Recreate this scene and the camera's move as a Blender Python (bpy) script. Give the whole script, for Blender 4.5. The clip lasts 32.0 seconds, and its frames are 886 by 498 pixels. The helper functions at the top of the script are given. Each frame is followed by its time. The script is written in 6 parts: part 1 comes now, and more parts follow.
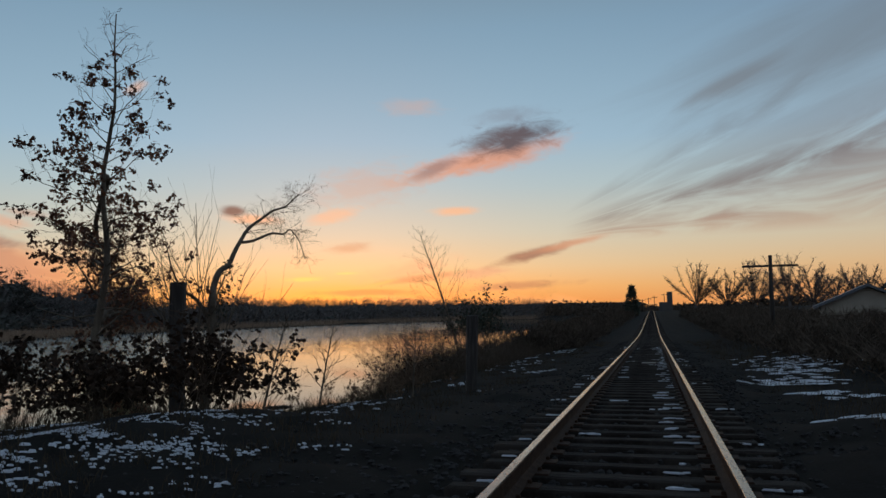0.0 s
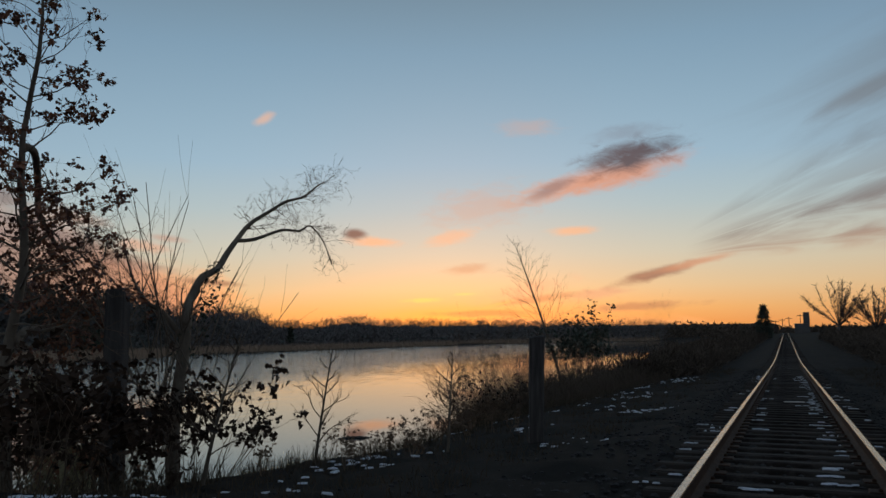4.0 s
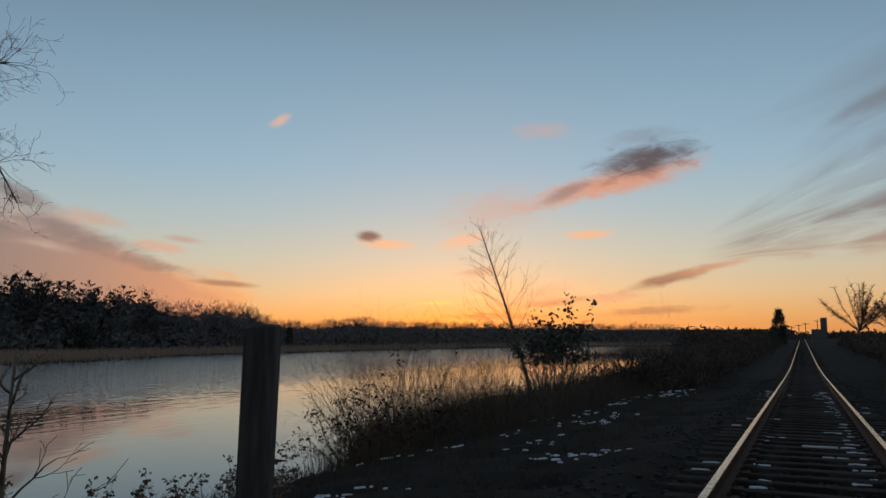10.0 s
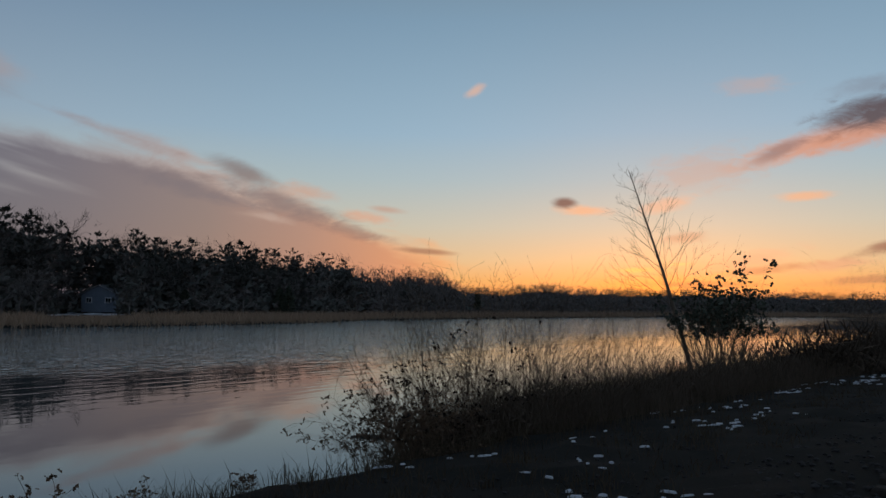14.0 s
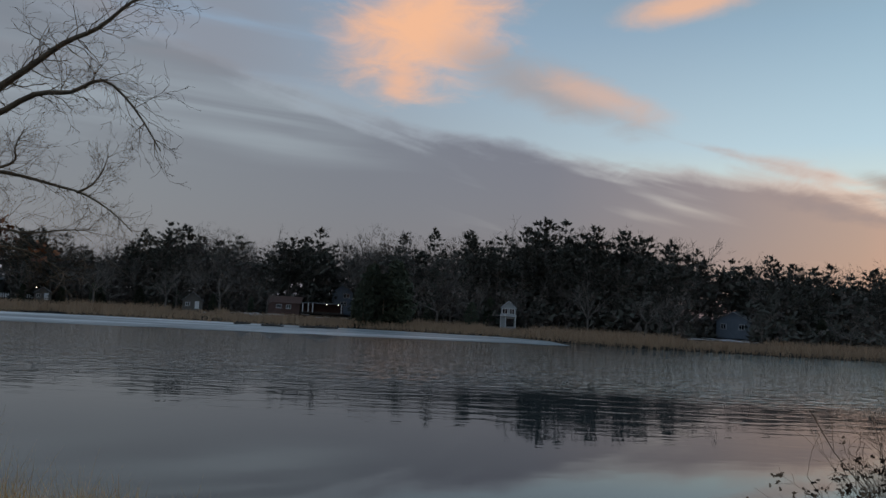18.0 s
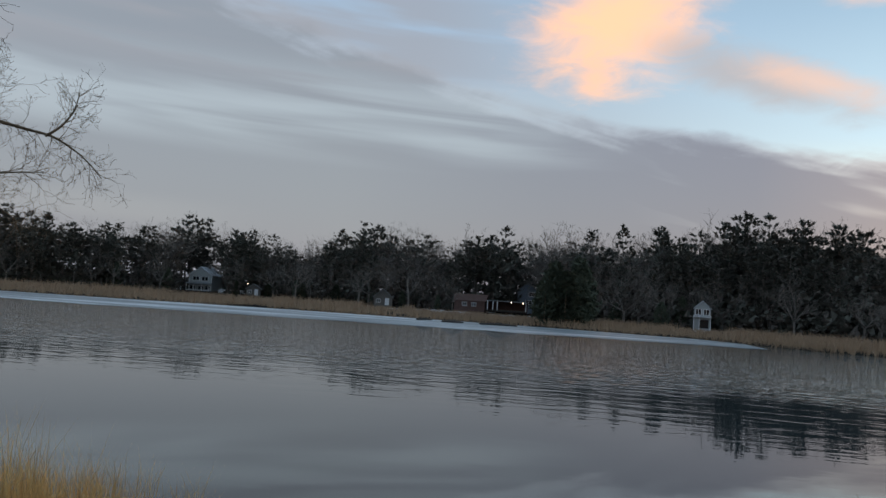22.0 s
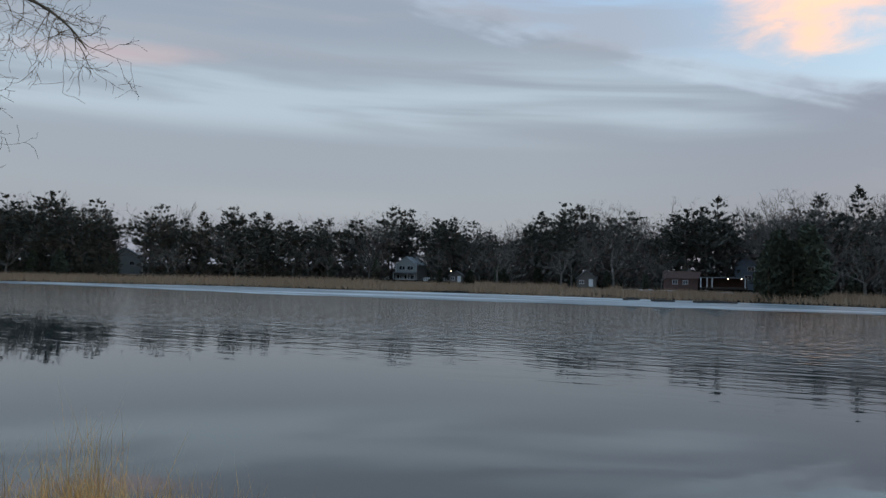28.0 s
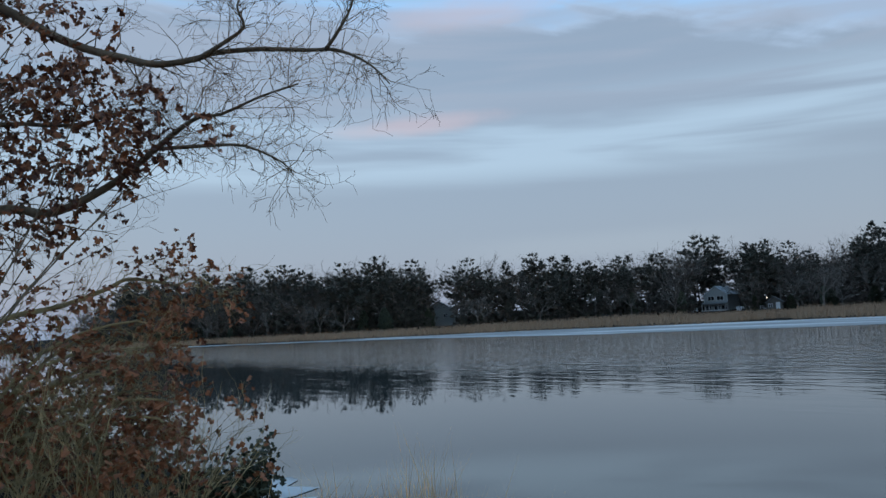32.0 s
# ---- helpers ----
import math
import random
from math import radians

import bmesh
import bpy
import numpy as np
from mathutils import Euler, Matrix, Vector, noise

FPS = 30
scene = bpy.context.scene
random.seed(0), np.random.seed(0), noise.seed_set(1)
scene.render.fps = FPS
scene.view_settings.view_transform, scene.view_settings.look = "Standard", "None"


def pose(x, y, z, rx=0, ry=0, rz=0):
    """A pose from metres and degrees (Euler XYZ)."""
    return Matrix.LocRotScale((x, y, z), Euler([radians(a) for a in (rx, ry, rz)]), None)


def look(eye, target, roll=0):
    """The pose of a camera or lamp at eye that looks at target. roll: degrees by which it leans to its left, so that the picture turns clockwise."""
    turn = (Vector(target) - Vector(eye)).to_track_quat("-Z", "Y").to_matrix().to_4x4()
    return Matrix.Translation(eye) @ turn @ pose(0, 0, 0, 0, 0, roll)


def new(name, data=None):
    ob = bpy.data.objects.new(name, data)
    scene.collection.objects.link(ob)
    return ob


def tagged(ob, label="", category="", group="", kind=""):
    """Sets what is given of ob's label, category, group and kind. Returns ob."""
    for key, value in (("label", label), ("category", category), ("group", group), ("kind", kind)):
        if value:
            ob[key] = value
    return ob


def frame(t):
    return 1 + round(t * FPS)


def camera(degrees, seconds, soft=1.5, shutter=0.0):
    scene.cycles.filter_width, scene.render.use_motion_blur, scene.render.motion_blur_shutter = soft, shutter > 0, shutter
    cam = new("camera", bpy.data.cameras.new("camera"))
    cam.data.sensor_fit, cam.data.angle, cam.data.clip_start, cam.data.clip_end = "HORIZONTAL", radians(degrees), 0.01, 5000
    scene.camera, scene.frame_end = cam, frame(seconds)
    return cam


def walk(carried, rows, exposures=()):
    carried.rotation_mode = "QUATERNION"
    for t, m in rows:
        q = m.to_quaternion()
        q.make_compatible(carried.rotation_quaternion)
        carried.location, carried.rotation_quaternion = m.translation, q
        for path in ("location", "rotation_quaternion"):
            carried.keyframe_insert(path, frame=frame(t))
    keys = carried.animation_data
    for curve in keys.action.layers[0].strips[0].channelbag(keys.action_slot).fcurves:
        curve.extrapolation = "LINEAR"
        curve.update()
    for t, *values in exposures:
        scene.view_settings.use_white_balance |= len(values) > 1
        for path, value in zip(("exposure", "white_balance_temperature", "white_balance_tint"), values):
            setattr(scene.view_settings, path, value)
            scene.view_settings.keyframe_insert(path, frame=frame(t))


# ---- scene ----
cam = camera(60.2, 32.0)
PATH = [
    (0, (0.247, 3.445, 1.111), (-0.275, 5.370, 1.267), -1.0),
    (0.5, (0.213, 4.099, 1.112), (-0.308, 6.021, 1.302), -1.4),
    (1, (0.147, 4.711, 1.111), (-0.392, 6.626, 1.316), -1.4),
    (1.5, (0.125, 5.311, 1.082), (-0.457, 7.214, 1.282), -1.4),
    (2, (0.128, 5.931, 1.061), (-0.504, 7.820, 1.234), -1.5),
    (2.5, (0.132, 6.523, 1.041), (-0.535, 8.402, 1.201), -1.3),
    (3, (0.082, 7.123, 1.025), (-0.634, 8.981, 1.207), -1.0),
    (3.5, (0.058, 7.728, 1.053), (-0.703, 9.567, 1.255), -0.7),
    (5.5, (-0.116, 10.099, 1.048), (-1.015, 11.871, 1.280), -1.6),
    (6, (-0.082, 10.736, 0.980), (-0.953, 12.523, 1.196), -2.1),
    (6.5, (-0.054, 11.379, 0.974), (-0.912, 13.174, 1.188), -1.6),
    (7, (-0.009, 11.970, 0.973), (-0.860, 13.766, 1.191), -1.0),
    (7.5, (0.015, 12.614, 0.956), (-0.836, 14.406, 1.209), -0.2),
    (8, (0.004, 13.235, 0.957), (-0.844, 15.029, 1.210), 0.3),
    (8.5, (0.019, 13.849, 0.937), (-0.822, 15.643, 1.206), 0.3),
    (9, (-0.004, 14.482, 0.926), (-0.848, 16.281, 1.150), 0.3),
    (9.5, (0.018, 15.057, 0.886), (-0.823, 16.859, 1.095), -0.6),
    (10, (-0.040, 15.701, 0.886), (-0.880, 17.502, 1.108), -0.2),
    (10.5, (-0.036, 16.308, 0.844), (-0.869, 18.110, 1.079), -0.5),
    (11, (0.002, 16.923, 0.831), (-0.836, 18.728, 1.035), -0.8),
    (11.5, (-0.035, 17.554, 0.824), (-0.883, 19.357, 0.997), -0.0),
    (12, (-0.008, 18.196, 0.829), (-0.885, 19.984, 1.008), 0.4),
    (12.5, (-0.065, 18.826, 0.838), (-0.976, 20.595, 1.040), 0.7),
    (13, (-0.052, 19.440, 0.824), (-1.071, 21.148, 1.031), 1.0),
    (13.5, (-0.019, 20.008, 0.799), (-1.168, 21.636, 0.965), 0.5),
    (15.5, (0.297, 22.084, 0.937), (-1.353, 23.205, 1.075), 2.6),
    (16, (0.365, 22.458, 0.943), (-1.402, 23.385, 1.085), 3.1),
    (16.5, (0.373, 22.863, 0.918), (-1.462, 23.654, 1.013), 2.8),
    (17, (0.142, 23.263, 0.950), (-1.758, 23.885, 1.020), 2.5),
    (17.5, (-0.180, 23.622, 0.962), (-2.126, 24.064, 1.102), 3.3),
    (18, (-0.461, 24.067, 0.990), (-2.449, 24.219, 1.147), 3.0),
    (18.5, (-0.833, 24.526, 0.943), (-2.822, 24.718, 1.025), 1.9),
    (19, (-1.189, 24.999, 0.906), (-3.178, 25.173, 1.025), 3.0),
    (19.5, (-1.447, 25.411, 0.877), (-3.445, 25.454, 0.948), 3.2),
    (20, (-1.743, 25.803, 0.829), (-3.743, 25.778, 0.820), 2.3),
    (20.5, (-1.919, 26.184, 0.807), (-3.909, 25.982, 0.806), 1.8),
    (21, (-2.274, 26.340, 0.706), (-4.247, 26.015, 0.722), 1.7),
    (21.5, (-2.685, 26.524, 0.655), (-4.652, 26.168, 0.721), 3.1),
    (22, (-3.125, 26.669, 0.587), (-5.090, 26.318, 0.716), 3.7),
    (22.5, (-3.554, 26.718, 0.572), (-5.533, 26.479, 0.731), 3.5),
    (23, (-3.950, 26.720, 0.550), (-5.934, 26.512, 0.687), 0.9),
    (23.5, (-4.375, 26.735, 0.525), (-6.363, 26.524, 0.576), -0.9),
    (24, (-4.800, 26.750, 0.500), (-6.782, 26.482, 0.517), -0.3),
    (24.5, (-5.150, 26.733, 0.477), (-7.110, 26.339, 0.508), 0.0),
    (25, (-5.500, 26.717, 0.453), (-7.442, 26.237, 0.448), 1.4),
    (25.5, (-5.950, 26.600, 0.400), (-7.866, 26.027, 0.412), 2.7),
    (27.5, (-7.600, 25.980, 0.130), (-9.499, 25.353, 0.175), 1.2),
    (28, (-7.930, 25.780, 0.050), (-9.740, 24.931, 0.117), 1.3),
    (28.5, (-8.200, 25.620, -0.090), (-10.030, 24.822, 0.020), -0.1),
    (29, (-8.380, 25.500, -0.190), (-10.192, 24.662, -0.063), -2.7),
    (29.5, (-8.420, 25.440, -0.230), (-10.130, 24.407, -0.151), -4.4),
    (30, (-8.420, 25.400, -0.250), (-10.098, 24.313, -0.188), -4.6),
    (30.5, (-8.370, 25.370, -0.240), (-9.986, 24.197, -0.137), -4.2),
    (31, (-8.310, 25.350, -0.230), (-9.828, 24.056, -0.084), -3.7),
    (31.5, (-8.290, 25.340, -0.220), (-9.709, 23.941, -0.046), -3.5),
    (32, (-8.280, 25.340, -0.210), (-9.634, 23.880, -0.024), -3.2),
]
EXPOSURES = [(0, -0.04, 6400, 10), (3.0, -0.03, 6450, 10), (7.0, -0.15, 6500, 10), (11.0, -0.08, 6450, 10), (13.0, -0.16, 6400, 10), (15.5, 0.0, 6350, 14), (17.0, 0.27, 6550, 12), (18.5, 0.58, 7050, 9), (20.0, 0.95, 7150, 9), (21.5, 1.08, 6950, 8), (23.0, 0.85, 6950, 8), (24.5, 1.12, 7050, 8), (25.5, 1.2, 6950, 8), (28.5, 1.18, 6550, 6), (31.0, 1.22, 6350, 4), (32.0, 1.22, 5850, 3)]
walk(cam, [(t, look(eye, target, roll)) for t, eye, target, roll in PATH], EXPOSURES)

WATER = -3.68          # water level
GRADE = 0.022          # fall of the railway line
TAU = 2 * math.pi


# ---- world and light ----
def make_sky():
    """Dawn sky: a gradient round the sun's bearing, and clouds as warped ellipses in bearing and elevation."""
    world = bpy.data.worlds.new("dawn_sky")
    scene.world = world
    world.use_nodes = True
    nt = world.node_tree
    nt.nodes.clear()

    def node(kind, **kw):
        n = nt.nodes.new(kind)
        for k, v in kw.items():
            n.inputs[k].default_value = v
        return n

    def put(socket, v):
        if isinstance(v, (int, float)):
            socket.default_value = v
        elif isinstance(v, tuple):
            socket.default_value = v if len(v) == 4 else (*v, 1.0) if socket.type == "RGBA" else v
        else:
            nt.links.new(v, socket)

    def m(op, a, b=0.0, c=0.0):
        n = nt.nodes.new("ShaderNodeMath")
        n.operation = op
        for s, v in zip(n.inputs, (a, b, c)):
            put(s, v)
        return n.outputs[0]

    def step(v, lo, hi):
        n = nt.nodes.new("ShaderNodeMapRange")
        n.interpolation_type = "SMOOTHSTEP"
        put(n.inputs[0], v)
        put(n.inputs[1], lo)
        put(n.inputs[2], hi)
        return n.outputs[0]

    def mix(f, a, b):
        n = nt.nodes.new("ShaderNodeMix")
        n.data_type = "RGBA"
        put(n.inputs[0], f)
        put(n.inputs[6], a)
        put(n.inputs[7], b)
        return n.outputs[2]

    def ramp(v, stops):
        n = nt.nodes.new("ShaderNodeValToRGB")
        put(n.inputs[0], v)
        el = n.color_ramp.elements
        while len(el) < len(stops):
            el.new(0.5)
        for e, (p, c) in zip(el, stops):
            e.position, e.color = p, (*c, 1.0)
        return n.outputs[0]

    co = nt.nodes.new("ShaderNodeTexCoord").outputs["Generated"]
    sep = nt.nodes.new("ShaderNodeSeparateXYZ")
    nt.links.new(co, sep.inputs[0])
    x, y, z = sep.outputs
    az = m("MULTIPLY", m("ARCTAN2", m("MULTIPLY", x, -1.0), y), 180 / math.pi)     # bearing left of the line, degrees
    el = m("MULTIPLY", m("ARCSINE", z), 180 / math.pi)

    comb = nt.nodes.new("ShaderNodeCombineXYZ")
    put(comb.inputs[0], az)
    put(comb.inputs[1], el)

    def field(sx, sy, turn, scale, detail, rough=0.55, warp=0.6, offset=0.0):
        mp = nt.nodes.new("ShaderNodeMapping")
        nt.links.new(comb.outputs[0], mp.inputs[0])
        mp.inputs[2].default_value = (0, 0, radians(turn))
        mp.inputs[3].default_value = (sx, sy, 1)
        mp.inputs[1].default_value = (offset, offset * 1.7, offset)
        n = nt.nodes.new("ShaderNodeTexNoise")
        nt.links.new(mp.outputs[0], n.inputs["Vector"])
        n.inputs["Scale"].default_value, n.inputs["Detail"].default_value = scale, detail
        n.inputs["Roughness"].default_value, n.inputs["Distortion"].default_value = rough, warp
        return n.outputs[0]

    sun_az = 23.5
    off = m("ABSOLUTE", m("SUBTRACT", az, sun_az))
    off = m("MINIMUM", off, m("SUBTRACT", 360.0, off))
    # elevation ramps: position = (el + 4) / 64
    e = m("DIVIDE", m("ADD", el, 4.0), 64.0)
    warm = ramp(e, SKY_WARM)
    side = ramp(e, SKY_SIDE)
    back = ramp(e, SKY_BACK)
    sky = mix(step(off, 10.0, 52.0), warm, side)
    sky = mix(step(off, 40.0, 80.0), sky, back)
    # glow over the place where the sun will rise
    glow = m("MULTIPLY", step(m("SQRT", m("ADD", m("POWER", m("DIVIDE", off, 8.0), 2.0), m("POWER", m("DIVIDE", m("SUBTRACT", el, 0.6), 1.7), 2.0))), 1.0, 0.0), 0.9)
    sky = mix(glow, sky, (1.0, 0.44, 0.09))

    puff = field(0.22, 0.5, 18, 1.0, 7.0, 0.62, 0.5, 9.0)

    curl = field(0.55, 1.35, 0, 1.0, 6.0, 0.6, 0.6, 4.0)

    def streaks(turn, su, sv, detail=6.0, rough=0.55, warp=0.5, offset=0.0):
        """Noise drawn out along lines that rise to the left by turn degrees."""
        c, q = math.cos(radians(turn)), math.sin(radians(turn))
        u = m("ADD", m("MULTIPLY", az, c * su), m("MULTIPLY", el, q * su))
        v = m("ADD", m("MULTIPLY", el, c * sv), m("MULTIPLY", az, -q * sv))
        xyz = nt.nodes.new("ShaderNodeCombineXYZ")
        put(xyz.inputs[0], u)
        put(xyz.inputs[1], v)
        xyz.inputs[2].default_value = offset
        n = nt.nodes.new("ShaderNodeTexNoise")
        nt.links.new(xyz.outputs[0], n.inputs["Vector"])
        n.inputs["Scale"].default_value, n.inputs["Detail"].default_value = 1.0, detail
        n.inputs["Roughness"].default_value, n.inputs["Distortion"].default_value = rough, warp
        return n.outputs[0]

    wisp = streaks(-18, 0.055, 0.42, 7.0, 0.62, 0.8, 3.0)
    drift = streaks(14, 0.06, 0.42, 3.0, 0.5, 0.35, 5.0)
    layer = streaks(2, 0.035, 0.42, 3.5, 0.5, 0.4, 8.0)

    # the long bank of cloud that climbs away from the dawn and covers the sky behind
    turn = m("DIVIDE", az, 180.0)
    edge = m("MULTIPLY", ramp(turn, [(a / 180, (h / 30, h / 30, h / 30)) for a, h in BANK_EDGE]), 30.0)
    depth = m("ADD", m("SUBTRACT", edge, el), m("MULTIPLY", m("SUBTRACT", drift, 0.5), 6.5))
    depth = m("ADD", depth, m("MULTIPLY", m("SUBTRACT", puff, 0.5), 2.4))
    body = ramp(turn, [(a / 180, c) for a, c in BANK_COLOURS])
    rim = ramp(turn, [(a / 180, c) for a, c in BANK_RIM])
    sky = mix(m("MULTIPLY", step(depth, -0.9, 0.6), 0.8), sky, rim)
    inner = m("MULTIPLY", step(depth, 0.0, 1.5), m("MAXIMUM", step(drift, 0.26, 0.46), step(az, 66.0, 88.0)))
    sky = mix(m("MULTIPLY", inner, 0.95), sky, body)
    # clear lanes between its layers, away from the dawn
    lane = m("MULTIPLY", m("MULTIPLY", step(el, 9.0, 11.5), step(el, 17.5, 13.5)), step(az, 84.0, 100.0))
    sky = mix(m("MULTIPLY", m("MULTIPLY", step(layer, 0.36, 0.62), lane), 0.6), sky, (0.235, 0.285, 0.345))
    low = m("MULTIPLY", m("MULTIPLY", step(el, 3.6, 4.6), step(el, 6.4, 5.0)), m("MULTIPLY", step(az, 112.0, 122.0), step(az, 140.0, 130.0)))
    sky = mix(m("MULTIPLY", low, 0.2), sky, (0.20, 0.225, 0.255))
    veil = m("MULTIPLY", m("MULTIPLY", step(el, 13.5, 17.5), step(az, 88.0, 104.0)), step(layer, 0.62, 0.42))
    sky = mix(m("MULTIPLY", veil, 0.7), sky, (0.165, 0.175, 0.215))

    # streaks that fan out over the line from one point low in the sky
    fan_u = m("SUBTRACT", 7.0, az)
    fan_v = m("DIVIDE", m("SUBTRACT", el, 4.8), m("ADD", fan_u, 3.0))
    xyz = nt.nodes.new("ShaderNodeCombineXYZ")
    put(xyz.inputs[0], m("MULTIPLY", fan_u, 0.10))
    put(xyz.inputs[1], m("MULTIPLY", fan_v, 8.5))
    fan_n = nt.nodes.new("ShaderNodeTexNoise")
    nt.links.new(xyz.outputs[0], fan_n.inputs["Vector"])
    fan_n.inputs["Scale"].default_value, fan_n.inputs["Detail"].default_value = 1.0, 6.0
    fan_n.inputs["Roughness"].default_value, fan_n.inputs["Distortion"].default_value = 0.55, 0.9
    fan_p = m("DIVIDE", fan_v, 0.6)
    dense = ramp(fan_p, [(p, (d, d, d)) for p, d in FAN_DENSITY])
    fan = m("MULTIPLY", m("MULTIPLY", dense, step(fan_n.outputs[0], 0.30, 0.62)), m("MULTIPLY", step(fan_u, 0.3, 5.0), step(fan_u, 60.0, 34.0)))
    sky = mix(m("MULTIPLY", fan, 0.95), sky, ramp(fan_p, FAN_COLOURS))

    def cloud(base, a, b, ra, rb, tilt, colour, strength, edge=0.55, noise_of=None, amount=1.0):
        """One cloud at bearing a, elevation b, of half sizes ra and rb degrees, rising to the right by tilt degrees."""
        c, s = math.cos(radians(tilt)), math.sin(radians(tilt))
        da, db = m("SUBTRACT", a, az), m("SUBTRACT", el, b)
        u = m("DIVIDE", m("ADD", m("MULTIPLY", da, c), m("MULTIPLY", db, s)), ra)
        v = m("DIVIDE", m("SUBTRACT", m("MULTIPLY", db, c), m("MULTIPLY", da, s)), rb)
        d = m("SQRT", m("ADD", m("MULTIPLY", u, u), m("MULTIPLY", v, v)))
        d = m("ADD", d, m("MULTIPLY", m("SUBTRACT", noise_of or puff, 0.5), -amount * 2))
        k = m("MULTIPLY", step(d, 1.0 + edge * 0.4, 1.0 - edge), strength)
        return mix(k, base, colour)

    for args in CLOUDS:
        sky = cloud(sky, *args[:8], {"p": puff, "w": wisp, "c": curl}[args[8]], *args[9:])
    air = nt.nodes.new("ShaderNodeTexSky")
    air.sky_type, air.sun_disc = "NISHITA", False
    air.sun_elevation, air.sun_rotation = radians(0.5), radians(-sun_az)
    sky = mix(0.04, sky, air.outputs[0])
    bg = node("ShaderNodeBackground", Strength=1.0)
    nt.links.new(sky, bg.inputs[0])
    out = nt.nodes.new("ShaderNodeOutputWorld")
    nt.links.new(bg.outputs[0], out.inputs[0])


# colours by elevation, position = (elevation + 4) / 64, towards the dawn, aside of it and behind
SKY_WARM = [(0.0, (0.60, 0.22, 0.07)), (0.068, (0.80, 0.33, 0.09)), (0.086, (0.77, 0.42, 0.16)), (0.111, (0.68, 0.515, 0.31)), (0.150, (0.53, 0.54, 0.455)), (0.203, (0.375, 0.505, 0.55)), (0.256, (0.285, 0.46, 0.59)), (0.383, (0.195, 0.335, 0.455)), (0.453, (0.155, 0.25, 0.33)), (0.61, (0.13, 0.195, 0.27)), (1.0, (0.11, 0.165, 0.235))]
SKY_SIDE = [(0.0, (0.36, 0.21, 0.14)), (0.068, (0.60, 0.30, 0.14)), (0.105, (0.64, 0.42, 0.24)), (0.150, (0.54, 0.50, 0.40)), (0.203, (0.41, 0.48, 0.48)), (0.256, (0.30, 0.41, 0.505)), (0.383, (0.18, 0.275, 0.385)), (0.453, (0.135, 0.21, 0.29)), (0.61, (0.125, 0.185, 0.25)), (1.0, (0.11, 0.165, 0.235))]
SKY_BACK = [(0.0, (0.125, 0.138, 0.168)), (0.068, (0.14, 0.158, 0.195)), (0.15, (0.156, 0.176, 0.22)), (0.25, (0.19, 0.222, 0.28)), (0.34, (0.185, 0.25, 0.35)), (0.42, (0.165, 0.25, 0.37)), (0.61, (0.14, 0.20, 0.28)), (1.0, (0.115, 0.165, 0.235))]
# the cloud bank: bearing and elevation of its upper edge, its colours and those of its rim by bearing
BANK_EDGE = [(0, 0), (37, 0), (40, 3.0), (45, 5.2), (52, 8.0), (58, 9.3), (68, 11.2), (79, 12.0), (92, 14.3), (104, 17), (120, 21), (180, 24)]
BANK_COLOURS = [(36, (0.80, 0.36, 0.14)), (43, (0.64, 0.28, 0.17)), (50, (0.40, 0.225, 0.19)), (57, (0.25, 0.18, 0.18)), (66, (0.16, 0.14, 0.175)), (78, (0.104, 0.113, 0.162)), (92, (0.110, 0.126, 0.172)), (108, (0.132, 0.154, 0.196)), (160, (0.130, 0.155, 0.203))]
BANK_RIM = [(36, (0.90, 0.42, 0.16)), (46, (0.70, 0.36, 0.23)), (56, (0.50, 0.33, 0.28)), (66, (0.30, 0.26, 0.28)), (80, (0.17, 0.19, 0.25)), (100, (0.19, 0.215, 0.27)), (180, (0.19, 0.22, 0.28))]
# the fan of streaks, from its lowest ray to its highest
FAN_DENSITY = [(0.0, 0.0), (0.06, 0.6), (0.16, 0.95), (0.27, 0.65), (0.40, 0.95), (0.52, 0.45), (0.68, 0.25), (0.82, 0.45), (1.0, 0.0)]
FAN_COLOURS = [(0.0, (0.50, 0.30, 0.21)), (0.18, (0.30, 0.205, 0.185)), (0.40, (0.165, 0.14, 0.155)), (0.8, (0.15, 0.17, 0.20))]
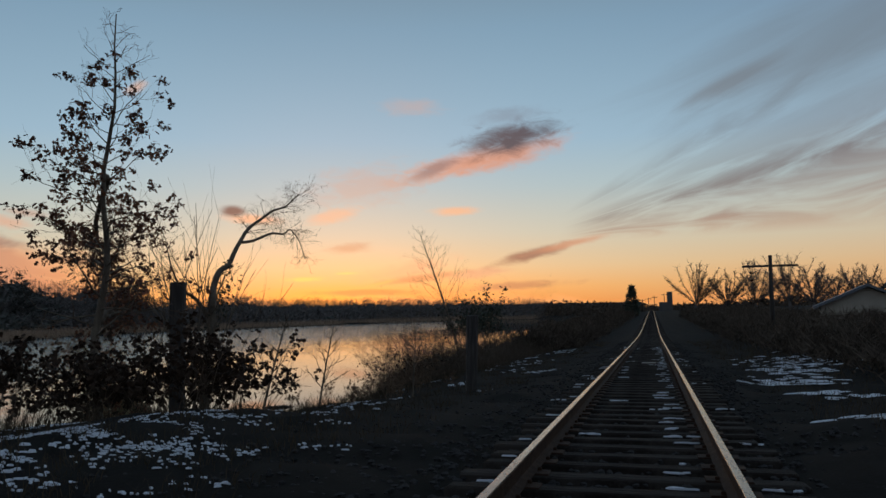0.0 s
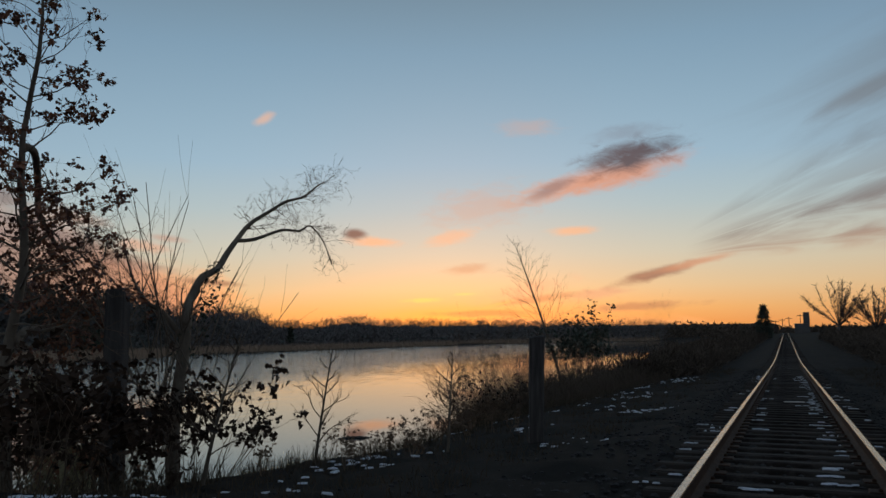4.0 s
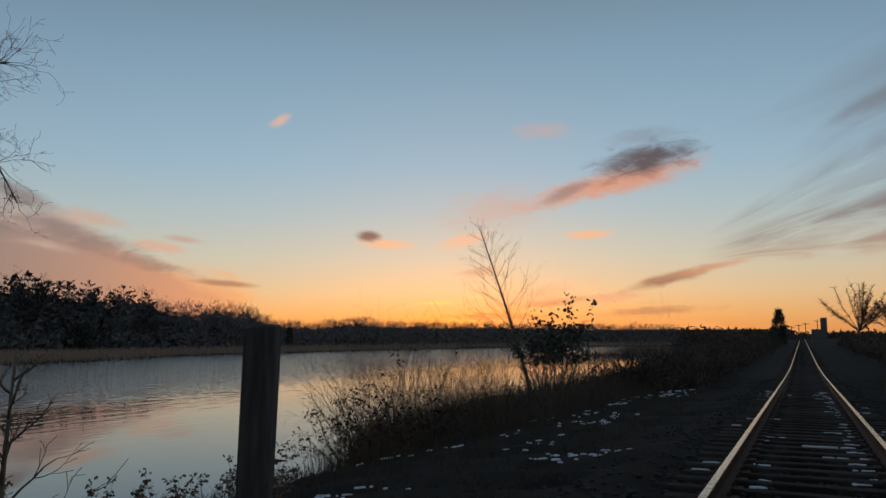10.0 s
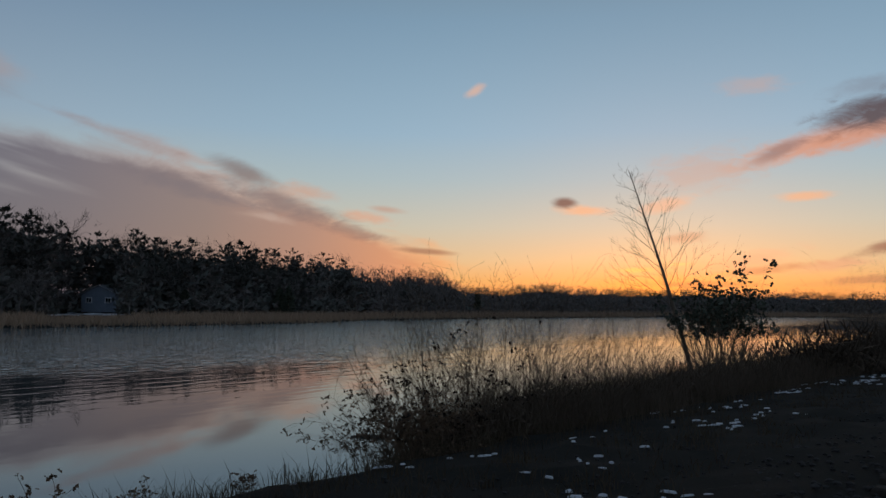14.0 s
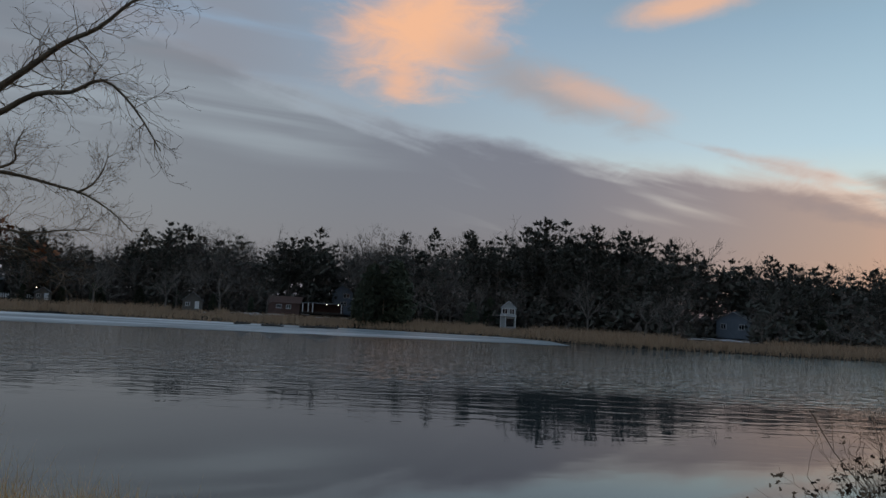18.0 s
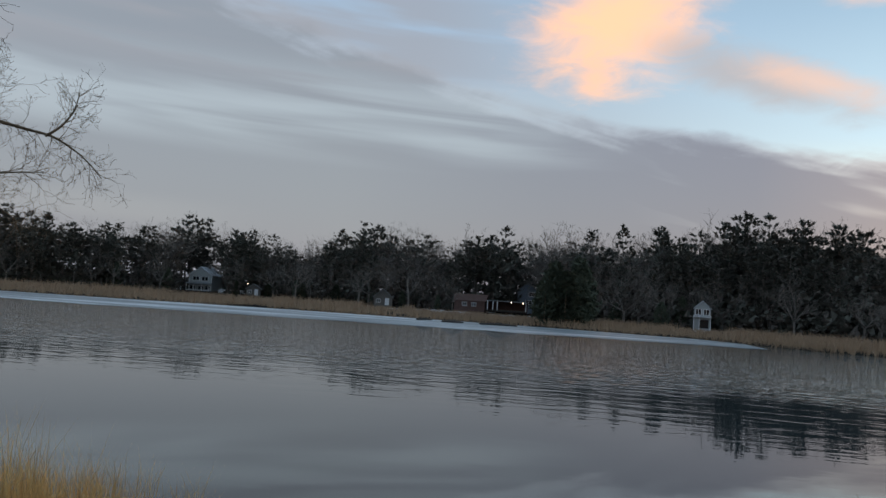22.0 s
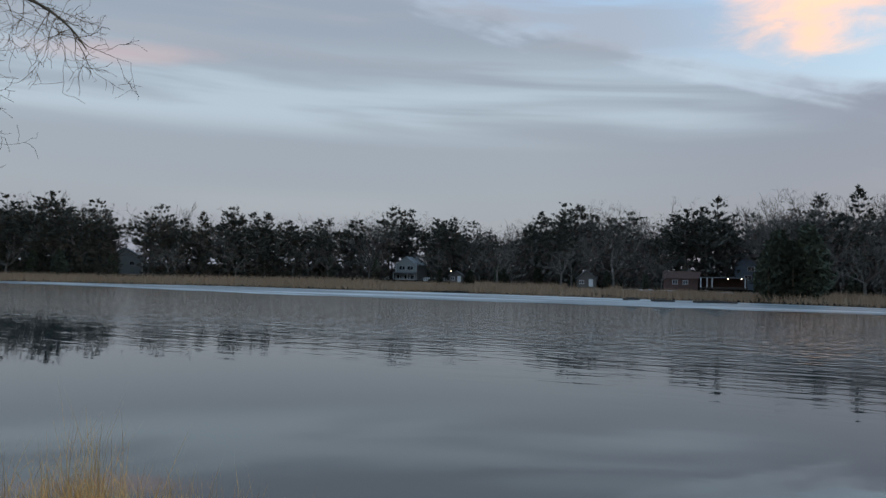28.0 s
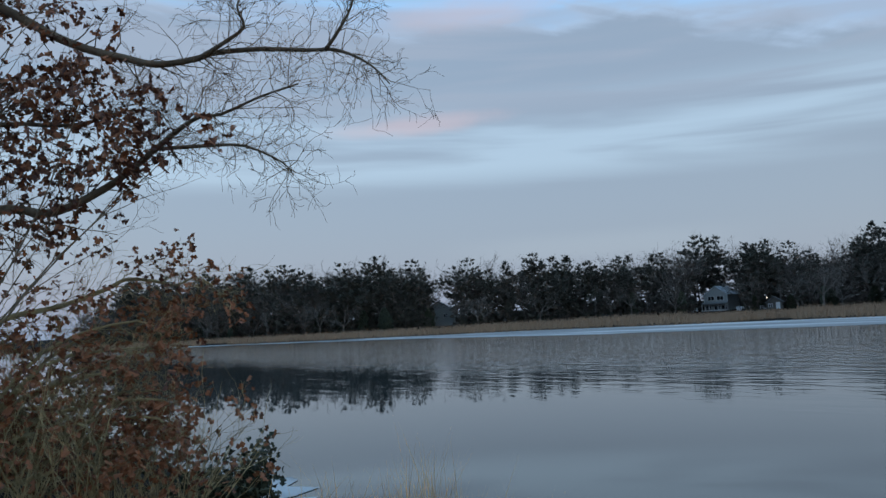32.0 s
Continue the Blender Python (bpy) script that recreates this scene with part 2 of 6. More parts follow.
# bearing, elevation, half width, half height, tilt, colour, strength, edge, noise, raggedness
CLOUDS = [
    (51.5, 7.0, 5.5, 0.9, -16, (0.20, 0.15, 0.165), 0.8, 0.9, "c", 0.8),
    (46.5, 5.1, 4.0, 0.5, -14, (0.25, 0.15, 0.15), 0.75, 0.9, "c", 0.8),
    (58.5, 8.0, 5.0, 0.7, -14, (0.17, 0.14, 0.17), 0.7, 0.9, "c", 0.8),
    (50.0, 8.0, 2.2, 0.6, -10, (0.58, 0.37, 0.29), 0.8, 0.9, "c", 0.8),
    (45.4, 6.2, 1.9, 0.45, -8, (0.68, 0.38, 0.27), 0.8, 0.9, "c", 0.8),
    (52.4, 6.0, 1.6, 0.35, -12, (0.52, 0.38, 0.33), 0.6, 0.9, "c", 0.8),
    (54.6, 9.3, 2.8, 0.75, -20, (0.21, 0.165, 0.17), 0.85, 0.8, "p", 0.6),
    (44.0, 6.8, 1.6, 0.3, -6, (0.50, 0.30, 0.24), 0.7, 0.8, "p", 0.6),
    (41.0, 3.7, 2.2, 0.25, -4, (0.26, 0.13, 0.11), 0.8, 0.7, "p", 0.6),
    (88.0, 20.6, 7.0, 4.4, 16, (0.66, 0.36, 0.22), 0.95, 0.9, "p", 0.75),
    (89.5, 16.8, 1.8, 1.6, 30, (0.62, 0.34, 0.22), 0.8, 0.9, "p", 0.6),
    (78.0, 16.6, 8.4, 1.9, -18, (0.24, 0.225, 0.25), 0.8, 0.8, "p", 0.6),
    (74.5, 16.1, 5.6, 1.15, -18, (0.46, 0.31, 0.265), 0.75, 0.9, "p", 0.6),
    (68.5, 22.0, 5.0, 1.1, 8, (0.60, 0.34, 0.22), 0.85, 0.9, "p", 0.6),
    (139, 14.6, 6.5, 0.8, 3, (0.25, 0.195, 0.215), 0.7, 0.9, "p", 0.6),
    (134, 22.4, 7, 1.2, 3, (0.25, 0.21, 0.235), 0.6, 0.9, "p", 0.6),
    (13.8, 10.8, 5.2, 0.9, 14, (0.64, 0.29, 0.20), 0.85, 0.8, "c", 0.7),
    (10.2, 11.3, 4.6, 0.9, 13, (0.66, 0.28, 0.18), 0.9, 0.8, "c", 0.6),
    (10.0, 12.5, 3.7, 1.25, 10, (0.046, 0.046, 0.078), 1.0, 0.9, "c", 0.9),
    (10.0, 14.2, 2.6, 0.7, 4, (0.17, 0.22, 0.29), 0.5, 0.9, "c", 0.8),
    (15.8, 10.4, 2.2, 0.5, 22, (0.20, 0.13, 0.15), 0.7, 0.7, "c", 0.6),
    (20.8, 9.3, 4.2, 1.5, 8, (0.55, 0.36, 0.30), 0.55, 0.9, "c", 0.9),
    (17.3, 15.0, 2.4, 0.7, 0, (0.50, 0.38, 0.36), 0.6, 0.9, "c", 0.8),
    (29.2, 6.75, 2.1, 0.42, -4, (0.86, 0.44, 0.26), 0.85, 0.8, "c", 0.6),
    (30.6, 7.3, 1.0, 0.45, -4, (0.08, 0.065, 0.095), 1.0, 0.7, "c", 0.45),
    (23.3, 7.0, 2.2, 0.6, 14, (0.80, 0.44, 0.28), 0.7, 0.8, "c", 0.8),
    (14.4, 7.3, 2.0, 0.35, 0, (0.86, 0.44, 0.25), 0.8, 0.8, "c", 0.7),
    (22.2, 4.6, 1.8, 0.4, 4, (0.44, 0.25, 0.19), 0.6, 0.8, "c", 0.7),
    (8.6, 3.9, 3.0, 0.5, 14, (0.19, 0.115, 0.12), 0.95, 0.8, "c", 0.7),
    (5.9, 4.6, 3.0, 0.3, 12, (0.55, 0.24, 0.16), 0.7, 0.8, "c", 0.6),
    (-6.0, 15.3, 4.0, 0.8, 20, (0.16, 0.18, 0.21), 0.7, 0.9, "w", 0.8),
    (-14.0, 17.5, 13, 4.0, 14, (0.14, 0.17, 0.205), 0.5, 1.0, "w", 0.8),
    (37.3, 15.6, 0.85, 0.4, 30, (0.74, 0.46, 0.34), 0.8, 0.8, "c", 0.5),
    (17.0, 2.3, 3.6, 0.32, 6, (0.40, 0.19, 0.14), 0.7, 0.7, "c", 0.8),
    (10.0, 1.6, 4.5, 0.35, 3, (0.34, 0.17, 0.13), 0.65, 0.8, "c", 0.8),
    (25.5, 2.35, 1.5, 0.2, 2, (1.05, 0.60, 0.20), 0.9, 0.8, "c", 0.7),
    (22.3, 2.75, 0.9, 0.15, 2, (1.0, 0.60, 0.24), 0.9, 0.8, "c", 0.7),
    (19.8, 2.0, 1.3, 0.16, 12, (0.95, 0.46, 0.16), 0.8, 0.8, "c", 0.7),
    (21.0, 1.3, 4.0, 0.25, 0, (0.50, 0.20, 0.11), 0.7, 0.7, "c", 0.8),
    (18.0, 2.9, 3.6, 0.7, 10, (0.80, 0.40, 0.27), 0.6, 0.9, "c", 0.8),
    (12.5, 2.6, 2.6, 0.4, 8, (0.62, 0.33, 0.24), 0.6, 0.9, "c", 0.8),
]
make_sky()


# ---- materials ----
def material(name, colours, rough=0.8, scale=4.0, bump=0.3, fine=40.0, metal=0.0, stretch=(1, 1, 1), wear=None, island=0.0, spec=0.5):
    """A procedural surface: two or three colours blended by coarse and fine noise, with relief."""
    mat = bpy.data.materials.new(name)
    mat.use_nodes = True
    nt = mat.node_tree
    b = nt.nodes["Principled BSDF"]
    tc = nt.nodes.new("ShaderNodeTexCoord")
    mp = nt.nodes.new("ShaderNodeMapping")
    mp.inputs[3].default_value = stretch
    nt.links.new(tc.outputs["Object"], mp.inputs[0])

    def noise_at(s, detail=6.0):
        n = nt.nodes.new("ShaderNodeTexNoise")
        n.inputs["Scale"].default_value, n.inputs["Detail"].default_value = s, detail
        nt.links.new(mp.outputs[0], n.inputs["Vector"])
        return n.outputs[0]

    coarse, small = noise_at(scale), noise_at(fine, 4.0)
    add = nt.nodes.new("ShaderNodeMath")
    add.operation = "MULTIPLY_ADD"
    nt.links.new(small, add.inputs[0])
    add.inputs[1].default_value = 0.45
    nt.links.new(coarse, add.inputs[2])
    fac = add.outputs[0]
    if island:
        info = nt.nodes.new("ShaderNodeObjectInfo")
        geo = nt.nodes.new("ShaderNodeNewGeometry")
        s1 = nt.nodes.new("ShaderNodeMath")
        nt.links.new(info.outputs["Random"], s1.inputs[0])
        nt.links.new(geo.outputs["Random Per Island"], s1.inputs[1])
        s2 = nt.nodes.new("ShaderNodeMath")
        s2.operation = "MULTIPLY_ADD"
        nt.links.new(s1.outputs[0], s2.inputs[0])
        s2.inputs[1].default_value = island
        nt.links.new(fac, s2.inputs[2])
        fac = s2.outputs[0]
    ramp = nt.nodes.new("ShaderNodeValToRGB")
    nt.links.new(fac, ramp.inputs[0])
    el = ramp.color_ramp.elements
    while len(el) < len(colours):
        el.new(0.5)
    lo, hi = 0.42, 1.05 + island
    for i, (e, c) in enumerate(zip(el, colours)):
        e.position, e.color = min(1.0, lo + (hi - lo) * i / max(1, len(colours) - 1)), (*c, 1.0)
    nt.links.new(ramp.outputs[0], b.inputs["Base Color"])
    rr = nt.nodes.new("ShaderNodeMapRange")
    nt.links.new(small, rr.inputs[0])
    rr.inputs[1].default_value, rr.inputs[2].default_value = 0.3, 0.7
    rr.inputs[3].default_value, rr.inputs[4].default_value = max(0.02, rough - 0.1), min(1.0, rough + 0.1)
    nt.links.new(rr.outputs[0], b.inputs["Roughness"])
    b.inputs["Metallic"].default_value = metal
    b.inputs["Specular IOR Level"].default_value = spec
    if bump:
        bp = nt.nodes.new("ShaderNodeBump")
        bp.inputs["Strength"].default_value, bp.inputs["Distance"].default_value = bump, 0.02
        nt.links.new(fac, bp.inputs["Height"])
        nt.links.new(bp.outputs[0], b.inputs["Normal"])
    return mat


def water_material():
    mat = bpy.data.materials.new("lake_water")
    mat.use_nodes = True
    nt = mat.node_tree
    b = nt.nodes["Principled BSDF"]
    b.inputs["Base Color"].default_value = (0.028, 0.040, 0.044, 1)
    b.inputs["Roughness"].default_value = 0.02
    b.inputs["IOR"].default_value = 1.333
    b.inputs["Specular IOR Level"].default_value = 0.75
    tc = nt.nodes.new("ShaderNodeTexCoord")

    def waves(s, stretch, turn, detail, warp):
        mp = nt.nodes.new("ShaderNodeMapping")
        mp.inputs[2].default_value, mp.inputs[3].default_value = (0, 0, radians(turn)), stretch
        nt.links.new(tc.outputs["Object"], mp.inputs[0])
        n = nt.nodes.new("ShaderNodeTexNoise")
        n.inputs["Scale"].default_value, n.inputs["Detail"].default_value, n.inputs["Distortion"].default_value = s, detail, warp
        nt.links.new(mp.outputs[0], n.inputs["Vector"])
        return n.outputs[0]

    def math_(op, a, c):
        n = nt.nodes.new("ShaderNodeMath")
        n.operation = op
        for s, v in zip(n.inputs, (a, c)):
            if isinstance(v, float):
                s.default_value = v
            else:
                nt.links.new(v, s)
        return n.outputs[0]

    # wind ripples beyond the calm water under the bank
    sep = nt.nodes.new("ShaderNodeSeparateXYZ")
    nt.links.new(tc.outputs["Object"], sep.inputs[0])
    lane = math_("ADD", sep.outputs[0], math_("MULTIPLY", waves(0.022, (1, 1, 1), 0, 3.0, 0.6), 22.0))

    def zone(lo, hi, a, c):
        n = nt.nodes.new("ShaderNodeMapRange")
        n.interpolation_type = "SMOOTHSTEP"
        nt.links.new(lane, n.inputs[0])
        for s, v in zip(n.inputs[1:5], (lo, hi, a, c)):
            s.default_value = v
        return n.outputs[0]

    small = math_("MULTIPLY", waves(1.5, (1.0, 0.30, 1), 14, 2.0, 0.4), zone(-28.0, -40.0, 0.0, 0.75))
    swell = math_("MULTIPLY", waves(1.1, (1.0, 0.30, 1), 10, 2.0, 0.5), zone(-14.0, -32.0, 0.010, 0.27))
    chop = math_("MULTIPLY", waves(1.3, (0.8, 0.8, 1), -6, 3.0, 0.3), zone(-34.0, -50.0, 0.0, 1.4))
    h = math_("ADD", math_("ADD", small, swell), chop)
    bp = nt.nodes.new("ShaderNodeBump")
    bp.inputs["Strength"].default_value, bp.inputs["Distance"].default_value = 1.0, 0.12
    nt.links.new(h, bp.inputs["Height"])
    nt.links.new(bp.outputs[0], b.inputs["Normal"])
    return mat


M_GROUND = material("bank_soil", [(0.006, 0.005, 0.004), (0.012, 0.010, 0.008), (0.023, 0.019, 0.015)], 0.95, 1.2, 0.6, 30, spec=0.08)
M_BALLAST = material("ballast_stone", [(0.014, 0.0135, 0.013), (0.030, 0.028, 0.027), (0.055, 0.052, 0.050)], 0.9, 8, 0.4, 60, island=0.25, spec=0.08)
M_TIE = material("creosoted_timber", [(0.014, 0.011, 0.009), (0.030, 0.024, 0.020), (0.060, 0.050, 0.042)], 0.85, 3, 0.6, 30, stretch=(1, 8, 1), island=0.15, spec=0.08)
M_RAILTOP = material("polished_railhead", [(0.15, 0.125, 0.10), (0.25, 0.21, 0.17)], 0.22, 6, 0.05, 50, metal=1.0, stretch=(1, 0.2, 1))
M_RUST = material("rusty_steel", [(0.022, 0.012, 0.008), (0.048, 0.025, 0.015), (0.075, 0.042, 0.026)], 0.75, 10, 0.35, 80, spec=0.15)
M_SNOW = material("old_snow", [(0.62, 0.66, 0.72), (0.80, 0.83, 0.87)], 0.6, 5, 0.5, 40)
M_ICE = material("lake_ice", [(0.10, 0.135, 0.16), (0.12, 0.155, 0.18), (0.17, 0.21, 0.24), (0.50, 0.56, 0.60), (0.74, 0.78, 0.82), (0.88, 0.90, 0.92)], 0.4, 0.20, 0.1, 1.2, stretch=(1, 0.14, 1))
M_BARK = material("grey_bark", [(0.078, 0.058, 0.040), (0.15, 0.115, 0.08), (0.235, 0.19, 0.135)], 0.9, 6, 0.7, 45, stretch=(1, 1, 0.25))
M_TWIG = material("brown_twigs", [(0.085, 0.060, 0.042), (0.155, 0.11, 0.076), (0.22, 0.17, 0.12)], 0.85, 4, 0.2, 30, spec=0.08)
M_LICHEN = material("lichened_bark", [(0.17, 0.13, 0.075), (0.34, 0.275, 0.15), (0.48, 0.41, 0.23)], 0.9, 5, 0.6, 40)
M_OAKLEAF = material("dry_oak_leaf", [(0.058, 0.026, 0.020), (0.12, 0.052, 0.034), (0.26, 0.105, 0.048)], 0.7, 1.2, 0.2, 30, island=0.35)
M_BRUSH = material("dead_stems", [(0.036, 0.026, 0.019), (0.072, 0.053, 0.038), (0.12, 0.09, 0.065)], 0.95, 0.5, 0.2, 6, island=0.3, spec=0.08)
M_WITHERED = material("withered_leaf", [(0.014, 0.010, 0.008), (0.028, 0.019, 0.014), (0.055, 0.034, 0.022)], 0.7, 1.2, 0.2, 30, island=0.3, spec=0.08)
M_EVERGREEN = material("dark_evergreen", [(0.018, 0.024, 0.015), (0.034, 0.044, 0.027), (0.058, 0.068, 0.042)], 0.8, 0.8, 0.1, 12, island=0.25)
# far woods: haze in the air is put into these greyed, lightened base colours
M_PINE = material("hazed_pine_needles", [(0.055, 0.060, 0.054), (0.082, 0.087, 0.076), (0.118, 0.120, 0.104)], 0.85, 0.25, 0.1, 3, island=0.25, spec=0.08)
M_FARBARK = material("hazed_grey_branches", [(0.080, 0.072, 0.066), (0.125, 0.113, 0.103), (0.19, 0.172, 0.157)], 0.95, 0.6, 0.1, 4, island=0.2, spec=0.08)
M_SCRUB = material("hazed_far_brush", [(0.085, 0.075, 0.068), (0.13, 0.115, 0.104), (0.19, 0.168, 0.15)], 0.95, 0.3, 0.2, 3, island=0.3, spec=0.08)
M_REED = material("dry_reeds", [(0.17, 0.112, 0.072), (0.26, 0.172, 0.11), (0.36, 0.245, 0.16)], 0.9, 0.3, 0.2, 4, island=0.3)
M_GRASS = material("dead_grass", [(0.46, 0.22, 0.065), (0.64, 0.35, 0.11), (0.78, 0.49, 0.19)], 0.85, 2, 0.1, 20, island=0.3)
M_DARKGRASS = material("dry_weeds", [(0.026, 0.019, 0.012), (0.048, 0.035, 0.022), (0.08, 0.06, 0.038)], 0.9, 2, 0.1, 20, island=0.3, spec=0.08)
M_SEED = material("brown_seed_heads", [(0.06, 0.035, 0.02), (0.12, 0.07, 0.04), (0.19, 0.12, 0.07)], 0.9, 3, 0.1, 20, island=0.3)
M_POST = material("weathered_timber", [(0.030, 0.025, 0.021), (0.06, 0.05, 0.043), (0.10, 0.088, 0.075)], 0.9, 3, 0.7, 30, stretch=(6, 6, 0.6))
M_STONE = material("shore_stone", [(0.05, 0.05, 0.05), (0.11, 0.105, 0.10), (0.17, 0.16, 0.15)], 0.85, 4, 0.6, 30, island=0.2)
M_SIDING = material("grey_siding", [(0.30, 0.33, 0.335), (0.40, 0.425, 0.43)], 0.8, 1, 0.1, 12, stretch=(1, 1, 6))
M_TRIM = material("white_trim", [(0.58, 0.60, 0.62), (0.72, 0.74, 0.76)], 0.7, 2, 0.05, 20)
M_ROOF = material("grey_shingle", [(0.13, 0.14, 0.15), (0.21, 0.22, 0.235)], 0.9, 2, 0.3, 14)
M_ROOFSNOW = material("snow_dusted_roof", [(0.28, 0.31, 0.35), (0.50, 0.55, 0.60), (0.72, 0.76, 0.80)], 0.8, 0.5, 0.2, 3)
M_PANE = material("dark_glass_and_doorway_shade", [(0.010, 0.012, 0.014), (0.018, 0.02, 0.023)], 0.1, 1, 0.0, 4)
M_BRICKRED = material("dull_red_boards", [(0.075, 0.042, 0.036), (0.115, 0.068, 0.058)], 0.9, 1, 0.1, 10)
M_BLUEWALL = material("blue_grey_siding", [(0.14, 0.17, 0.21), (0.19, 0.22, 0.27)], 0.8, 1, 0.1, 12)
M_CREAM = material("cream_boards", [(0.42, 0.37, 0.29), (0.52, 0.46, 0.37)], 0.8, 1, 0.1, 12)
M_CONCRETE = material("stained_concrete", [(0.09, 0.085, 0.08), (0.15, 0.14, 0.13)], 0.9, 0.4, 0.2, 6)
M_MARK = material("pale_board", [(0.50, 0.46, 0.40), (0.66, 0.62, 0.55)], 0.6, 4, 0.1, 30)
M_DRIFT = material("wet_driftwood", [(0.02, 0.017, 0.014), (0.045, 0.038, 0.03)], 0.5, 4, 0.5, 30)
M_LAMP = bpy.data.materials.new("lamp_glow")
M_LAMP.use_nodes = True
M_LAMP.node_tree.nodes["Principled BSDF"].inputs["Emission Color"].default_value = (1.0, 0.82, 0.6, 1)
M_LAMP.node_tree.nodes["Principled BSDF"].inputs["Emission Strength"].default_value = 2.5
M_WATER = water_material()


# ---- mesh tools ----
class Shape:
    """Collects vertices and faces of one mesh."""

    def __init__(self):
        self.v, self.f = [], []

    def tube(self, pts, radii, sides=5, cap=True):
        n0 = len(self.v)
        side = None
        for i, p in enumerate(pts):
            a, b = pts[max(0, i - 1)], pts[min(len(pts) - 1, i + 1)]
            d = Vector(b) - Vector(a)
            d = d.normalized() if d.length > 1e-9 else Vector((0, 0, 1))
            if side is None:
                side = d.orthogonal().normalized()
            side = (side - d * side.dot(d))
            side = side.normalized() if side.length > 1e-6 else d.orthogonal().normalized()
            up = d.cross(side)
            for k in range(sides):
                t = TAU * k / sides
                q = Vector(p) + (side * math.cos(t) + up * math.sin(t)) * radii[i]
                self.v.append(q[:])
        for i in range(len(pts) - 1):
            for k in range(sides):
                a, b = n0 + i * sides + k, n0 + i * sides + (k + 1) % sides
                self.f.append((a, b, b + sides, a + sides))
        if cap:
            self.f.append(tuple(range(n0 + sides - 1, n0 - 1, -1)))
            last = n0 + (len(pts) - 1) * sides
            self.f.append(tuple(range(last, last + sides)))

    def poly(self, pts):
        n0 = len(self.v)
        self.v += [tuple(p) for p in pts]
        self.f.append(tuple(range(n0, n0 + len(pts))))

    def box(self, c, s, m=None, bevel=0.0):
        """A box of full size s round c, its upright and upper edges cut when bevel is given."""
        n0 = len(self.v)
        hx, hy, hz = s[0] / 2, s[1] / 2, s[2] / 2
        b = bevel
        if b:
            ring = [(-hx + b, -hy), (hx - b, -hy), (hx, -hy + b), (hx, hy - b), (hx - b, hy), (-hx + b, hy), (-hx, hy - b), (-hx, -hy + b)]
            rows = [[(x, y, -hz) for x, y in ring], [(x, y, hz - b) for x, y in ring], [(x * (1 - b / hx), y * (1 - b / hy), hz) for x, y in ring]]
        else:
            ring = [(-hx, -hy), (hx, -hy), (hx, hy), (-hx, hy)]
            rows = [[(x, y, -hz) for x, y in ring], [(x, y, hz) for x, y in ring]]
        k = len(ring)
        for row in rows:
            for p in row:
                q = Vector(p)
                q = (m @ q) if m is not None else q
                self.v.append((q + Vector(c))[:])
        self.f.append(tuple(n0 + i for i in reversed(range(k))))
        for r in range(len(rows) - 1):
            for i in range(k):
                a, d = n0 + r * k + i, n0 + r * k + (i + 1) % k
                self.f.append((a, d, d + k, a + k))
        self.f.append(tuple(n0 + (len(rows) - 1) * k + i for i in range(k)))

    def prism(self, outline, y0, y1):
        """An outline in x and z, drawn out from y0 to y1."""
        n0, k = len(self.v), len(outline)
        self.v += [(x, y0, z) for x, z in outline] + [(x, y1, z) for x, z in outline]
        self.f.append(tuple(n0 + i for i in range(k)))
        self.f.append(tuple(n0 + k + i for i in reversed(range(k))))
        for i in range(k):
            j = (i + 1) % k
            self.f.append((n0 + i, n0 + k + i, n0 + k + j, n0 + j))

    def mesh(self, name, mat, smooth=False):
        me = bpy.data.meshes.new(name)
        me.from_pydata(self.v, [], self.f)
        me.materials.append(mat)
        if smooth:
            me.polygons.foreach_set("use_smooth", [True] * len(me.polygons))
        me.update()
        return me


def part(name, shape, mat, parent=None, label="", smooth=False):
    ob = new(name, shape.mesh(name, mat, smooth))
    ob.parent = parent
    if label:
        tagged(ob, label)
    return ob


def thing(name, label, category, at=(0, 0, 0), group="", kind=""):
    ob = new(name)
    ob.location = at
    return tagged(ob, label, category, group, kind)


# ---- the lie of the land ----
LAKE = [(-60, -420), (-95, -230), (-118, -142), (-140, -95), (-150, -30), (-150, 20), (-142, 48), (-122, 62), (-116, 88), (-114, 117), (-124, 145), (-112, 210), (-92, 258),
        (-66, 296), (-38, 305), (-30, 250), (-22, 150), (-17, 90), (-14, 60), (-13, 42), (-12.6, 30), (-12.8, 25.5), (-14.2, 21), (-14.8, 16), (-15.5, 12), (-16.5, 0), (-15, -60), (-26, -200), (-50, -420)]
# height of the far land over the water, by the distance from the lake's edge
MARSH_D = [-6, 0, 4, 30, 60, 90, 150, 600]
MARSH_H = [-1.6, -0.05, 0.3, 0.5, 0.9, 1.6, 3.5, 9.0]
LAKE_A = np.array(LAKE, float)


def lake_distance(x, y):
    """Metres to the lake's edge, positive on land (arrays)."""
    x, y = np.asarray(x, float), np.asarray(y, float)
    best = np.full(x.shape, 1e9)
    inside = np.zeros(x.shape, bool)
    for (ax, ay), (bx, by) in zip(LAKE_A, np.roll(LAKE_A, -1, 0)):
        dx, dy = bx - ax, by - ay
        t = np.clip(((x - ax) * dx + (y - ay) * dy) / (dx * dx + dy * dy), 0, 1)
        best = np.minimum(best, np.hypot(x - ax - t * dx, y - ay - t * dy))
        cross = ((ay > y) != (by > y)) & (x < (bx - ax) * (y - ay) / (by - ay + 1e-12) + ax)
        inside ^= cross
    return np.where(inside, -best, best)


def line_height(y):
    """Height of the sleepers' tops along the line: it falls, then runs level."""
    y = np.asarray(y, float)
    y = np.clip(y, -60, 80)
    return np.where(y < 45, -GRADE * y, -GRADE * 45 - GRADE * (y - 45) * (1 - (y - 45) / 70))


